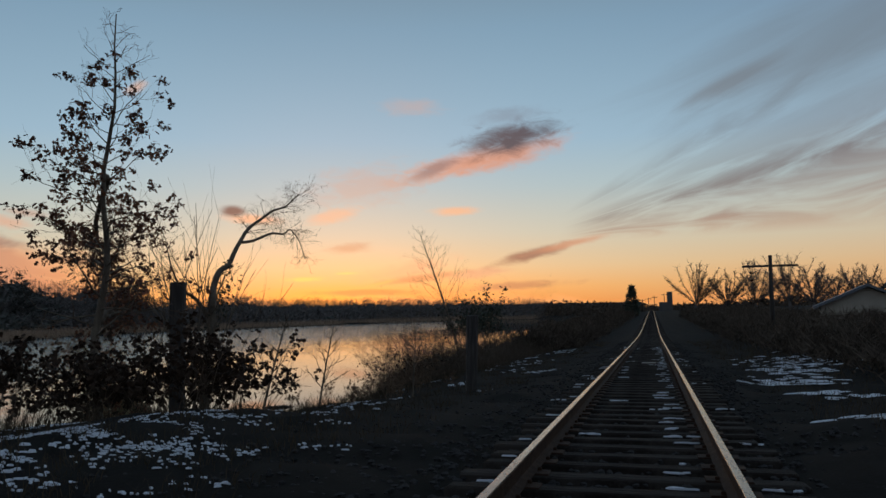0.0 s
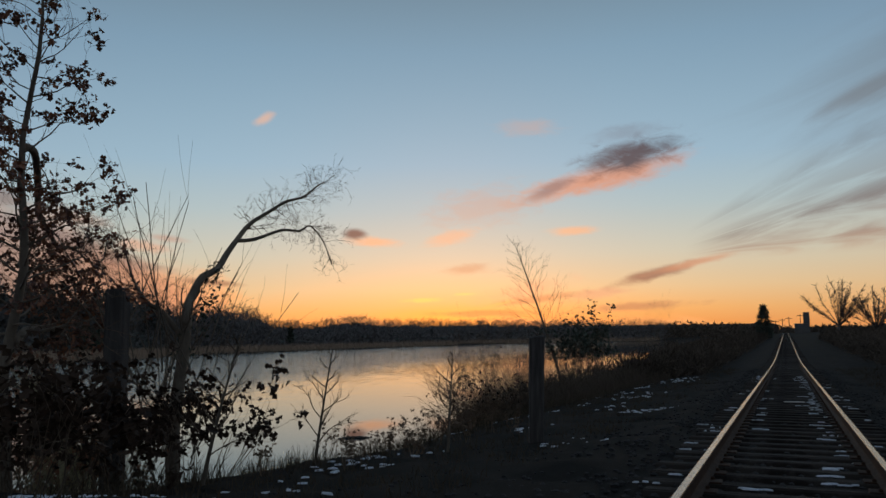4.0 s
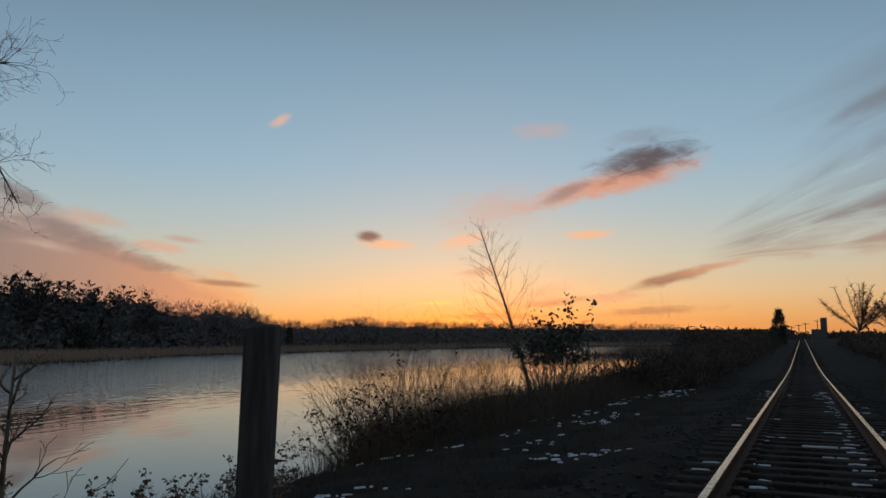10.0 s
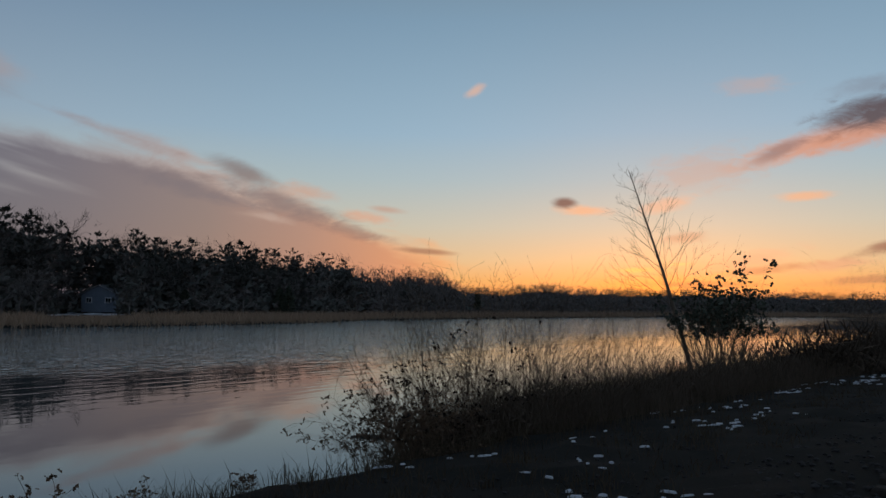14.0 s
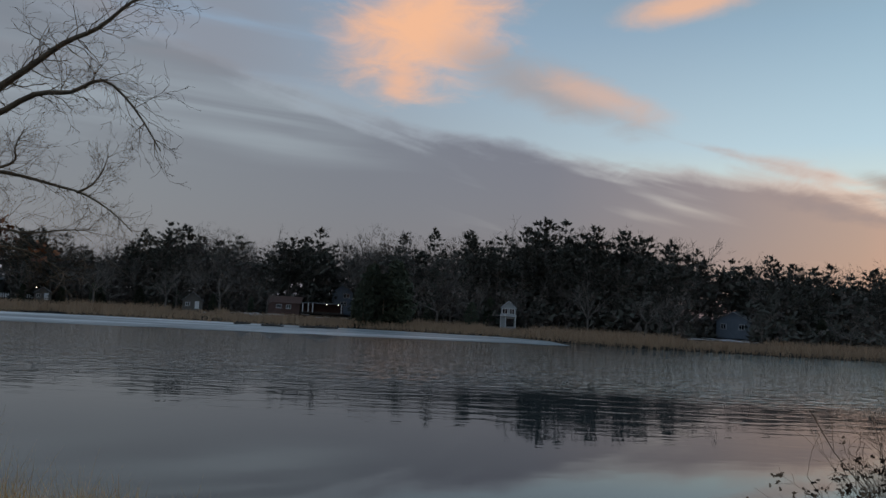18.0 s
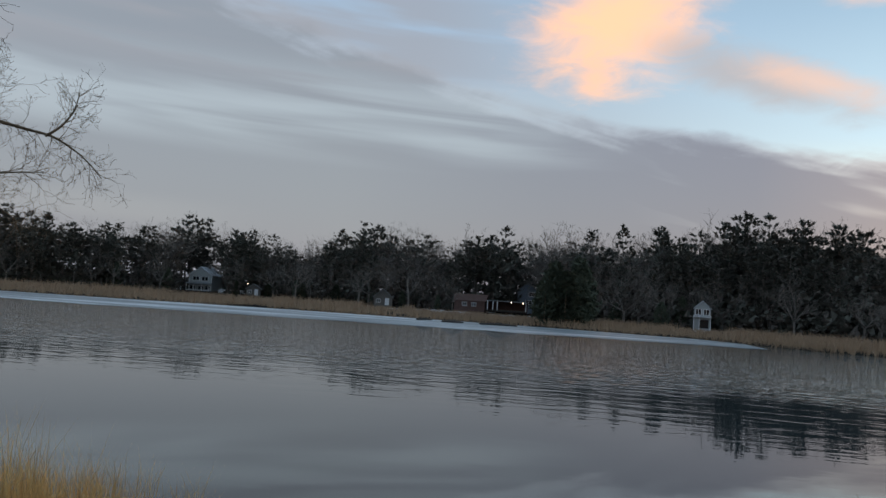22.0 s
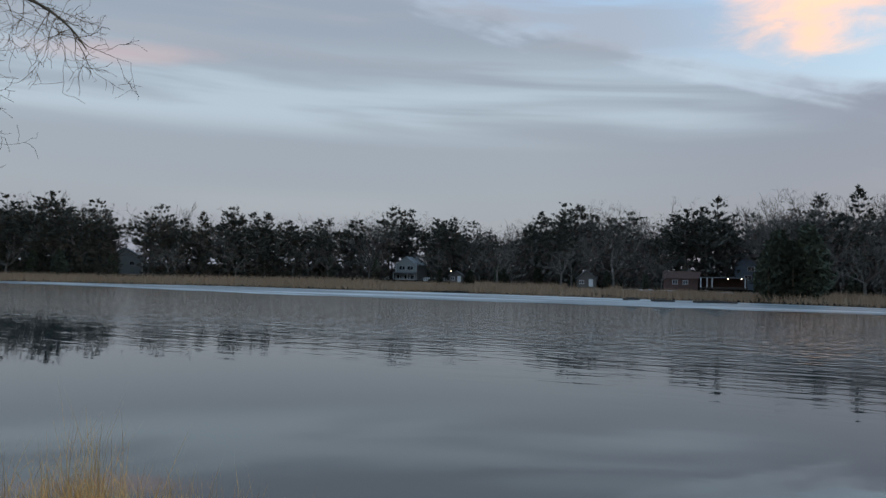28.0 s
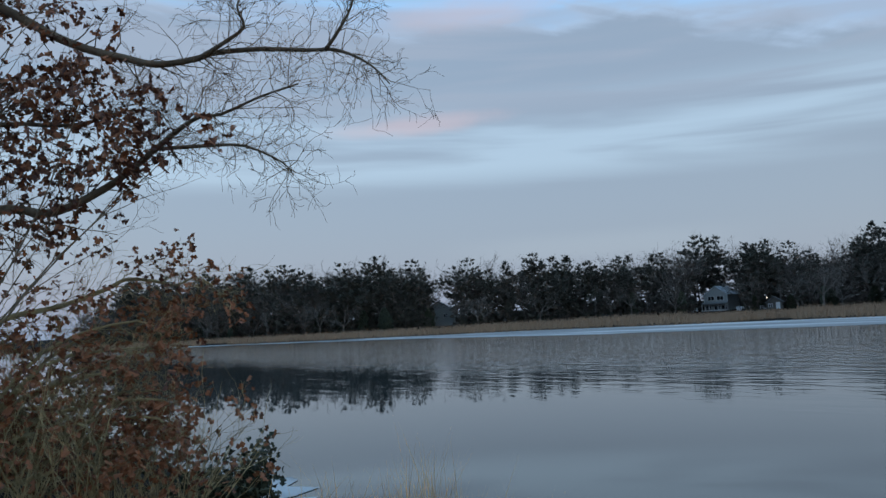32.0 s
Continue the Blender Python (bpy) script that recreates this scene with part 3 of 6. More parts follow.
def spur(y):
    """How far the bank reaches further out before and round the old tree."""
    y = np.asarray(y, float)
    return np.where(y < 15.6, 1.5 + 2.3 * np.clip((15.6 - y) / 3.0, 0, 1) ** 1.3, 1.5 * np.exp(-((y - 15.6) / 3.0) ** 2))


def shoulder(x, y):
    """The bank stands a little higher where the bushes begin."""
    x, y = np.asarray(x, float), np.asarray(y, float)
    return 0.24 * np.clip((14.5 - y) / 3.0, 0, 1) * np.exp(-((x + 6.5) / 3.0) ** 2)


def ground_height(x, y):
    x, y = np.asarray(x, float), np.asarray(y, float)
    base = line_height(y)
    x0 = x
    x = x + spur(y)
    near = np.interp(x, [-14, -12.2, -10.4, -9.0, -6.8, -5.4, -4.0, -2.5, -1.7, 1.7, 2.6, 4.5, 7, 20, 60],
                     [-2.9, -2.6, -1.95, -1.42, -0.68, -0.44, -0.30, -0.20, -0.06, -0.06, -0.18, -0.12, 0.15, 0.5, 1.2])
    near = base + near + shoulder(x0, y)
    out = x0 + np.minimum(spur(y), 1.5)
    d = lake_distance(out, y)
    far = WATER + np.interp(d, MARSH_D, MARSH_H)
    w = np.where(out > -12.5, np.clip((out + 13.2) / 2.5, 0, 1), 0.0)
    h = far * (1 - w) + near * w
    h = np.where(d < 0, np.minimum(h, WATER + np.maximum(d * 0.3, -1.6)), h)
    return h


def g(x, y):
    return float(ground_height(np.array([x]), np.array([y]))[0])


def spread(lo, hi, fine, mid, grow=1.25):
    """Grid lines, fine round mid and wider away from it."""
    out, s, p = [mid], fine, mid
    while p < hi:
        p += s
        s = s if p < mid + 34 else s * grow
        out.append(p)
    s, p = fine, mid
    while p > lo:
        p -= s
        s = s if p > mid - 34 else s * grow
        out.append(p)
    return np.array(sorted(out))


def build_ground():
    xs = np.unique(np.concatenate([spread(-900, 900, 0.45, -4, 1.12), np.arange(-175, -85, 3.0)]))
    ys = np.unique(np.concatenate([spread(-700, 1500, 0.5, 24, 1.1)]))
    gx, gy = np.meshgrid(xs, ys)
    h = ground_height(gx, gy)
    rng = np.random.RandomState(3)
    rough = rng.normal(0, 1, gx.shape)
    amp = np.where(np.abs(gx) < 1.8, 0.012, np.where(gx < -13, 0.02, 0.035))
    h = h + rough * amp
    sh = Shape()
    sh.v = np.stack([gx.ravel(), gy.ravel(), h.ravel()], 1).tolist()
    nx = len(xs)
    i = np.arange((len(ys) - 1) * (nx - 1))
    r, c = i // (nx - 1), i % (nx - 1)
    a = r * nx + c
    sh.f = np.stack([a, a + 1, a + nx + 1, a + nx], 1).tolist()
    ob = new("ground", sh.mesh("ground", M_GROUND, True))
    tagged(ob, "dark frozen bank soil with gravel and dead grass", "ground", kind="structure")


build_ground()
sh = Shape()
sh.poly([(-900, -700, WATER), (-5, -700, WATER), (-5, 700, WATER), (-900, 700, WATER)])
tagged(part("water", sh, M_WATER), "calm grey lake water with wind ripples further out", "lake", kind="structure")

# ---- the railway ----
def rail_profile():
    """Half outline of a rail, foot to head, in metres."""
    half = [(0.068, 0.0), (0.068, 0.010), (0.020, 0.026), (0.009, 0.036), (0.009, 0.118), (0.030, 0.128), (0.036, 0.136), (0.036, 0.160), (0.028, 0.168)]
    return half + [(-x, z) for x, z in reversed(half)]


def sweep(shape, outline, ys, x0, lift):
    k, n0 = len(outline), len(shape.v)
    for y in ys:
        z = float(line_height(y)) + lift
        shape.v += [(x0 + a, y, z + b) for a, b in outline]
    for i in range(len(ys) - 1):
        for j in range(k):
            a, b = n0 + i * k + j, n0 + i * k + (j + 1) % k
            shape.f.append((a, b, b + k, a + k))
    shape.f.append(tuple(range(n0, n0 + k)))


TRACK = thing("railway_track", "single railway line of rusty rails on worn timber sleepers", "railway track")
ys = [float(v) for v in np.concatenate([np.arange(-6, 90, 1.0), np.arange(90, 345, 8.0)])]
for x0 in (-0.755, 0.755):
    sh = Shape()
    sweep(sh, rail_profile(), ys, x0, 0.012)
    r = part("rail", sh, M_RUST, TRACK, "rusty steel rail with a polished head")
    sh = Shape()
    sweep(sh, [(-0.030, 0.1685), (0.030, 0.1685), (0.027, 0.1715), (-0.027, 0.1715)], ys, x0, 0.012)
    part("railhead", sh, M_RAILTOP, r, "polished running surface catching the dawn light")

rng = random.Random(11)
TIE_STEP = 0.52
tie_meshes = []
for k in range(6):
    sh = Shape()
    sh.box((0, 0, -0.09), (2.55, 0.215, 0.18), bevel=0.014)
    # a split or hollow worn into the top
    sh.v = [(x + rng.uniform(-0.012, 0.012), y + rng.uniform(-0.010, 0.010), z + rng.uniform(-0.008, 0.004)) for x, y, z in sh.v]
    tie_meshes.append(sh.mesh("sleeper", M_TIE))
rest = Shape()
plate = Shape()
plate.box((0, 0, 0), (0.34, 0.17, 0.016), bevel=0.004)
plate_mesh = plate.mesh("tie_plate", M_RUST)
spike = Shape()
spike.box((0, 0, 0), (0.034, 0.03, 0.03), bevel=0.006)
spike_mesh = spike.mesh("spike", M_RUST)
n_ties = 0
y = -5.0
while y < 330:
    z = float(line_height(y))
    turn, sx = rng.uniform(-0.02, 0.02), rng.uniform(-0.05, 0.05)
    if n_ties < 290:
        ob = new("sleeper", tie_meshes[rng.randrange(6)])
        ob.parent = TRACK
        ob.matrix_basis = Matrix.LocRotScale((sx, y, z + 0.004), Euler((-0.022 if y < 45 else 0, rng.uniform(-0.006, 0.006), turn)), (rng.uniform(0.96, 1.04), 1, 1))
    else:
        rest.box((sx, y, z - 0.09), (2.55, 0.21, 0.18))
    if y < 60:
        for x0 in (-0.755, 0.755):
            ob = new("tie_plate", plate_mesh)
            ob.parent = TRACK
            ob.location = (x0, y, z + 0.010)
            for dx in ((-0.085, 0.085) if y < 38 else ()):
                ob = new("spike", spike_mesh)
                ob.parent = TRACK
                ob.location = (x0 + dx, y + (0.05 if dx > 0 else -0.05), z + 0.030)
    n_ties += 1
    y += TIE_STEP + rng.uniform(-0.03, 0.03)
tagged(part("far_sleepers", rest, M_TIE, TRACK), kind="stuff")

sh = Shape()
sh.box((0, 0, 0), (0.42, 0.05, 0.02), bevel=0.005)
ob = new("pale_board", sh.mesh("pale_board", M_MARK))
ob.location, ob.rotation_euler = (0.1, 26.95, float(line_height(26.95)) + 0.012), (0, 0, 0.03)
tagged(ob, "short pale strip lying across a sleeper between the rails", "board")


# loose stones of the ballast and the bank
def stone(shape, x, y, z, s, r):
    n0 = len(shape.v)
    for dz, rad, k0 in ((-0.35, 0.8, 0.0), (0.25, 0.95, 0.5)):
        for k in range(5):
            t = TAU * (k + k0) / 5 + r.uniform(-0.3, 0.3)
            q = rad * r.uniform(0.75, 1.15)
            shape.v.append((x + s * q * math.cos(t), y + s * q * math.sin(t) * 0.85, z + s * dz))
    shape.v.append((x, y, z + s * r.uniform(0.55, 0.85)))
    for k in range(5):
        a, b = n0 + k, n0 + (k + 1) % 5
        shape.f += [(a, b, b + 5, a + 5), (a + 5, b + 5, n0 + 10)]


def scatter_stones():
    r = random.Random(5)
    sh = Shape()
    for i in range(15000):
        y = 4 + 50 * r.random() ** 1.7
        x = r.gauss(0, 1.9) if r.random() < 0.8 else r.uniform(-6.5, 6)
        if abs(abs(x) - 0.755) < 0.1:
            continue
        s = r.uniform(0.018, 0.045) * (1.0 if abs(x) < 2.6 else 0.8)
        z = float(line_height(y)) - 0.05 + 0.02 * r.random() if abs(x) < 1.7 else g_fast(x, y)
        stone(sh, x, y, z, s, r)
    ob = part("ballast", sh, M_BALLAST)
    tagged(ob, "grey crushed stone ballast round the sleepers", "gravel", kind="stuff")


BANK_X = [-14, -12.2, -10.4, -9.0, -6.8, -5.4, -4.0, -2.5, -1.7, 1.7, 2.6, 4.5, 7, 20, 60]
BANK_Z = [-2.9, -2.6, -1.95, -1.42, -0.68, -0.44, -0.30, -0.20, -0.06, -0.06, -0.18, -0.12, 0.15, 0.5, 1.2]


def between(v, xs, zs):
    """The value at v on a broken line."""
    if v <= xs[0]:
        return zs[0]
    for a, b, p, q in zip(xs, xs[1:], zs, zs[1:]):
        if v <= b:
            return p + (q - p) * (v - a) / (b - a)
    return zs[-1]


def g_fast(x, y):
    """The bank's height at one place."""
    v = min(80.0, max(-60.0, y))
    base = -GRADE * v if v < 45 else -GRADE * 45 - GRADE * (v - 45) * (1 - (v - 45) / 70)
    reach = 1.5 + 2.3 * min(1.0, (15.6 - y) / 3.0) ** 1.3 if y < 15.6 else 1.5 * math.exp(-((y - 15.6) / 3.0) ** 2)
    rise = 0.24 * min(1.0, max(0.0, (14.5 - y) / 3.0)) * math.exp(-((x + 6.5) / 3.0) ** 2)
    return base + rise + between(x + reach, BANK_X, BANK_Z)


scatter_stones()


# ---- snow and ice ----
def flake(shape, x, y, z, a, b, turn, r, thick=0.015, tilt=0.0):
    """A thin patch of snow with a ragged edge and a domed middle."""
    n0, k = len(shape.v), 11
    c, s = math.cos(turn), math.sin(turn)
    radii = [r.uniform(0.55, 1.1) for _ in range(k)]
    for ring, lift in ((1.0, -0.01), (0.8, thick * 0.8), (0.4, thick)):
        for i in range(k):
            t = TAU * i / k
            u, v = a * radii[i] * ring * math.cos(t), b * radii[i] * ring * math.sin(t)
            px, py = x + u * c - v * s, y + u * s + v * c
            shape.v.append((px, py, z(px, py) + lift))
    for q in range(2):
        for i in range(k):
            p, w = n0 + q * k + i, n0 + q * k + (i + 1) % k
            shape.f.append((p, w, w + k, p + k))
    shape.f.append(tuple(n0 + 2 * k + i for i in range(k)))


def lay_snow():
    r = random.Random(21)
    up = lambda a, b: g_fast(a, b) + 0.025
    sh = Shape()
    for i in range(60):
        x, y = r.gauss(-6.6, 1.0), r.gauss(12.4, 1.2)
        for _ in range(11):
            flake(sh, x + r.gauss(0, 0.16), y + r.gauss(0, 0.14), up, r.uniform(0.008, 0.045), r.uniform(0.005, 0.02), r.uniform(-0.9, 0.9), r, 0.004)
    for i in range(130):
        x, y = r.gauss(-5.6, 1.1), r.gauss(9.8, 1.6)
        for _ in range(13):
            flake(sh, x + r.gauss(0, 0.16), y + r.gauss(0, 0.14), up, r.uniform(0.008, 0.045), r.uniform(0.005, 0.02), r.uniform(-0.9, 0.9), r, 0.004)
    for cx, cy in ((-5.2, 36.4), (-4.1, 34.5), (-5.0, 31.6), (-4.2, 44), (-4.0, 28)):
        for i in range(9):
            flake(sh, r.gauss(cx, 0.35), r.gauss(cy, 0.9), up, r.uniform(0.02, 0.08), r.uniform(0.01, 0.025), r.uniform(-0.5, 0.5), r, 0.014)
    for i in range(220):      # among the grass of the bank
        x, y = r.uniform(-7.5, -2.4), 5 + 45 * r.random() ** 1.2
        if noise.noise(Vector((x * 0.5, y * 0.3, 2.0))) < 0.2:
            continue
        for _ in range(5):
            flake(sh, x + r.gauss(0, 0.22), y + r.gauss(0, 0.25), up, r.uniform(0.015, 0.10), r.uniform(0.01, 0.04), r.uniform(-0.5, 0.5), r, 0.012)
    for i in range(60):       # by the golden grass
        flake(sh, r.gauss(-10.2, 0.6), r.gauss(23.2, 0.7), up, r.uniform(0.06, 0.2), r.uniform(0.05, 0.12), r.uniform(0, 3), r, 0.04)
    tagged(part("snow_on_bank", sh, M_SNOW), "thin remains of snow between grass on the bank", "snow", kind="stuff")
    sh = Shape()
    for cx, cy, sx, sy, n in ((4.4, 30.0, 0.6, 2.2, 90), (4.0, 26.0, 0.6, 1.4, 60), (3.2, 22.0, 0.45, 0.8, 44), (3.5, 18.6, 0.4, 0.5, 20), (3.0, 14.2, 0.4, 0.4, 12)):
        for i in range(n):
            flake(sh, cx + r.gauss(0, sx), cy + r.gauss(0, sy), up, r.uniform(0.04, 0.30), r.uniform(0.02, 0.12), r.uniform(-0.5, 0.5), r, 0.009)
    tagged(part("snow_patches", sh, M_SNOW), "crusted snow patches beside the line", "snow", kind="stuff")
    sh = Shape()
    y = 5.0
    while y < 42:
        z = float(line_height(y))
        for x, chance in ((0.52, 0.75), (0.40, 0.3), (-0.48, 0.15), (-1.05, 0.3), (1.08, 0.15)):
            if r.random() < chance:
                px, py = x + r.gauss(0, 0.06), y + r.uniform(0.08, 0.3)
                for _ in range(3):
                    flake(sh, px + r.gauss(0, 0.07), py + r.gauss(0, 0.02), lambda a, b: z - GRADE * (b - y) + 0.004, r.uniform(0.015, 0.09), r.uniform(0.006, 0.018), r.uniform(-0.4, 0.4), r, 0.005)
        y += TIE_STEP
    tagged(part("snow_on_sleepers", sh, M_SNOW), "small snow remains along the sleepers", "snow", kind="stuff")


lay_snow()


def ice_sheet(name, label, front, back, lift=0.012, seed=1):
    """Ice between two ragged lines of equal count."""
    r = random.Random(seed)
    sh = Shape()
    for (ax, ay), (bx, by) in zip(front, back):
        for k in range(5):
            t = k / 4
            sh.v.append((ax + (bx - ax) * t + r.gauss(0, 0.2), ay + (by - ay) * t, WATER + lift))
    n = len(front)
    for i in range(n - 1):
        for k in range(4):
            a = i * 5 + k
            sh.f.append((a, a + 1, a + 6, a + 5))
    tagged(part(name, sh, M_ICE), label, "ice", kind="structure")


def ragged(line, step, amount, seed):
    r = random.Random(seed)
    out = []
    for (ax, ay), (bx, by) in zip(line, line[1:]):
        n = max(1, int(math.hypot(bx - ax, by - ay) / step))
        for i in range(n):
            t = i / n
            out.append((ax + (bx - ax) * t + r.gauss(0, amount), ay + (by - ay) * t))
    return out


front = ragged([(-98, -200), (-109, -140), (-111, -90), (-107, -50), (-110, -25), (-113, -6), (-114, 18), (-117, 42), (-119, 54), (-121, 61)], 4, 0.9, 4)
back = [(float(np.interp(y, [-420, -230, -142, -95, -30, 20, 48, 62], [-60, -95, -118, -140, -150, -150, -142, -122])) - 3, y) for _, y in front]
ice_sheet("shore_ice", "pale band of ice along the far shore", front, back, 0.012, 2)
front = ragged([(-15.9, 4.1), (-18.1, 7.7), (-17.8, 10.1), (-16.3, 12.7), (-15.4, 14.45)], 0.4, 0.12, 8)
back = [(-13.5, y - 0.8) for _, y in front]
ice_sheet("bank_ice", "snow-dusted ice shelf under the bank trees", front, back, 0.015, 3)


# ---- plants ----
def wander(p, d, length, n, r, bend=0.25, lift=0.0):
    """A crooked line of n steps from p along d."""
    pts, d = [Vector(p)], Vector(d).normalized()
    for i in range(n):
        d = (d + Vector((r.gauss(0, bend), r.gauss(0, bend), r.gauss(0, bend) + lift))).normalized()
        pts.append(pts[-1] + d * (length / n))
    return pts, d


def leaf(shape, p, d, size, r):
    """A small lobed leaf, folded along its midrib."""
    d = Vector(d).normalized()
    s = d.cross(Vector((r.gauss(0, 1), r.gauss(0, 1), r.gauss(0, 1))))
    s = s.normalized() if s.length > 1e-6 else d.orthogonal()
    n = d.cross(s)
    p = Vector(p)
    w, k = size * r.uniform(0.26, 0.4), size * r.uniform(0.05, 0.25)
    for q in (1, -1):
        shape.poly([p, p + d * size * 0.28 + s * w * q + n * k, p + d * size * 0.42 + s * w * 0.35 * q + n * k * 0.4, p + d * size * 0.66 + s * w * 1.1 * q + n * k, p + d * size])


def leaf_clump(shape, p, n, spread_, size, r, droop=0.5):
    for _ in range(n):
        q = Vector(p) + Vector((r.gauss(0, spread_), r.gauss(0, spread_), r.gauss(0, spread_ * 0.8)))
        leaf(shape, q, (r.gauss(0, 1), r.gauss(0, 1), r.gauss(-droop, 0.7)), size * r.uniform(0.7, 1.25), r)


def grow(wood, twigs, p, d, length, radius, depth, r, tips, ratio=0.68, kids=3, bend=0.16, lift=0.03, angle=0.8, steps=5, thin=0.004):
    """A branch with side branches; thick ones go to wood, the thin ones to twigs."""
    pts, _ = wander(p, d, length, steps, r, bend, lift)
    radii = [max(thin * 0.6, radius * (1 - 0.65 * i / steps)) for i in range(steps + 1)]
    target = wood if radius > 0.012 else twigs
    target.tube(pts, radii, (6 if radius > 0.05 else 4 if radius > 0.012 else 3) if thin < 0.02 else 3, cap=False)
    if depth == 0:
        tips.append((pts[-1], pts[-1] - pts[-2]))
        return
    for k in range(kids):
        i = min(steps, max(1, int(round(steps * (0.35 + 0.65 * (k + r.random()) / kids)))))
        a = (pts[i] - pts[i - 1]).normalized()
        side = a.cross(Vector((r.gauss(0, 1), r.gauss(0, 1), r.gauss(0, 1)))).normalized()
        nd = a * math.cos(angle * r.uniform(0.6, 1.2)) + side * math.sin(angle * r.uniform(0.6, 1.2))
        grow(wood, twigs, pts[i], nd, length * ratio * r.uniform(0.7, 1.15), radius * (1 - 0.6 * i / steps) * 0.62, depth - 1, r, tips, ratio, kids, bend * 1.15, lift, angle, steps, thin)
    tips.append((pts[-1], pts[-1] - pts[-2]))


def plant(name, label, category, at, wood, twigs, leaves=None, wood_mat=None, twig_mat=None, leaf_mat=None, group="", names=("trunk", "crown", "foliage")):
    ob = thing(name, label, category, at, group)
    if wood is not None and wood.v:
        part(names[0], wood, wood_mat or M_BARK, ob, smooth=True)
    if twigs is not None and twigs.v:
        part(names[1], twigs, twig_mat or M_TWIG, ob)
    if leaves is not None and leaves.v:
        part(names[2], leaves, leaf_mat or M_OAKLEAF, ob)
    return ob


def limb(wood, twigs, leaves, tips, r, points, r0, r1, kids, reach, depth=2, leafy=0.0, angle=0.75, lift=0.02, first=2, inner=-99.0):
    """A limb along a given course with side branches; inner: leaves only on tips whose x lies above it."""
    pts = [Vector(p) for p in points]
    smooth = []
    for i in range(len(pts) - 1):
        p0, p1, p2, p3 = pts[max(0, i - 1)], pts[i], pts[i + 1], pts[min(len(pts) - 1, i + 2)]
        for k in range(3):
            t = k / 3
            smooth.append(0.5 * ((2 * p1) + (p2 - p0) * t + (2 * p0 - 5 * p1 + 4 * p2 - p3) * t * t + (3 * p1 - p0 - 3 * p2 + p3) * t ** 3))
    smooth.append(pts[-1])
    n = len(smooth)
    wood.tube(smooth, [r0 + (r1 - r0) * i / (n - 1) for i in range(n)], 7)
    kids = int(kids * 1.5)
    for k in range(kids):
        i = min(n - 2, int(first + (n - 1 - first) * (k + r.random()) / kids))
        a = (smooth[i + 1] - smooth[i]).normalized()
        side = a.cross(Vector((r.gauss(0, 1), r.gauss(0, 1), r.gauss(0.4, 1)))).normalized()
        w = angle * r.uniform(0.6, 1.25)
        before = len(tips)
        grow(wood, twigs, smooth[i], a * math.cos(w) + side * math.sin(w), reach * r.uniform(0.45, 1.0), max(0.005, (r0 + (r1 - r0) * i / n) * 0.22), depth, r, tips, 0.62, 3, 0.26, lift, 0.75, 4, 0.003)
        for q, d in tips[before:]:
            if r.random() < leafy and q.x > inner:
                leaf_clump(leaves, q, r.randint(5, 10), 0.085, 0.10, r)


def young_oak(at, seed=31):
    """Slim upright oak that keeps its dry leaves on the lower branches; two long limbs reach over the water."""
    r = random.Random(seed)
    wood, twigs, leaves = Shape(), Shape(), Shape()
    height = 8.6
    pts = [Vector((0.07 * math.sin(i * 1.3) + 0.22 * (i / 14) ** 1.5, 0.05 * math.cos(i) + 0.16 * (i / 14) ** 1.5, height * i / 14 - 0.2)) for i in range(15)]
    wood.tube(pts, [0.090 * (1 - i / 14.6) + 0.006 for i in range(15)], 8)
    tips = []
    for i in range(60):
        f = 0.28 + 0.70 * i / 60
        k = f * 14
        p = pts[int(k)].lerp(pts[min(14, int(k) + 1)], k - int(k))
        t = i * 2.4 + r.uniform(-0.5, 0.5)
        rise = 0.05 + 0.35 * f + 1.3 * max(0.0, f - 0.7)
        ln = (1.35 * (1 - f) ** 0.55 + 0.30) * r.uniform(0.65, 1.2)
        before = len(tips)
        grow(wood, twigs, p, (math.cos(t), math.sin(t), rise), ln, 0.020 * (1.1 - f) + 0.005, 2, r, tips, 0.55, 3, 0.17, 0.04, 0.75, 5, 0.0035)
        if 0.36 < f < 0.76:
            for q, d in tips[before:]:
                if r.random() < 0.5:
                    leaf_clump(leaves, q, r.randint(8, 15), 0.058, 0.095, r)
    for course, *how in OAK_LIMBS:
        limb(wood, twigs, leaves, tips, r, course, *how)
    return plant("oak_tree", "slim oak with brown leaves and long limbs towards the water", "tree", at, wood, twigs, leaves, M_BARK, M_TWIG, M_OAKLEAF)


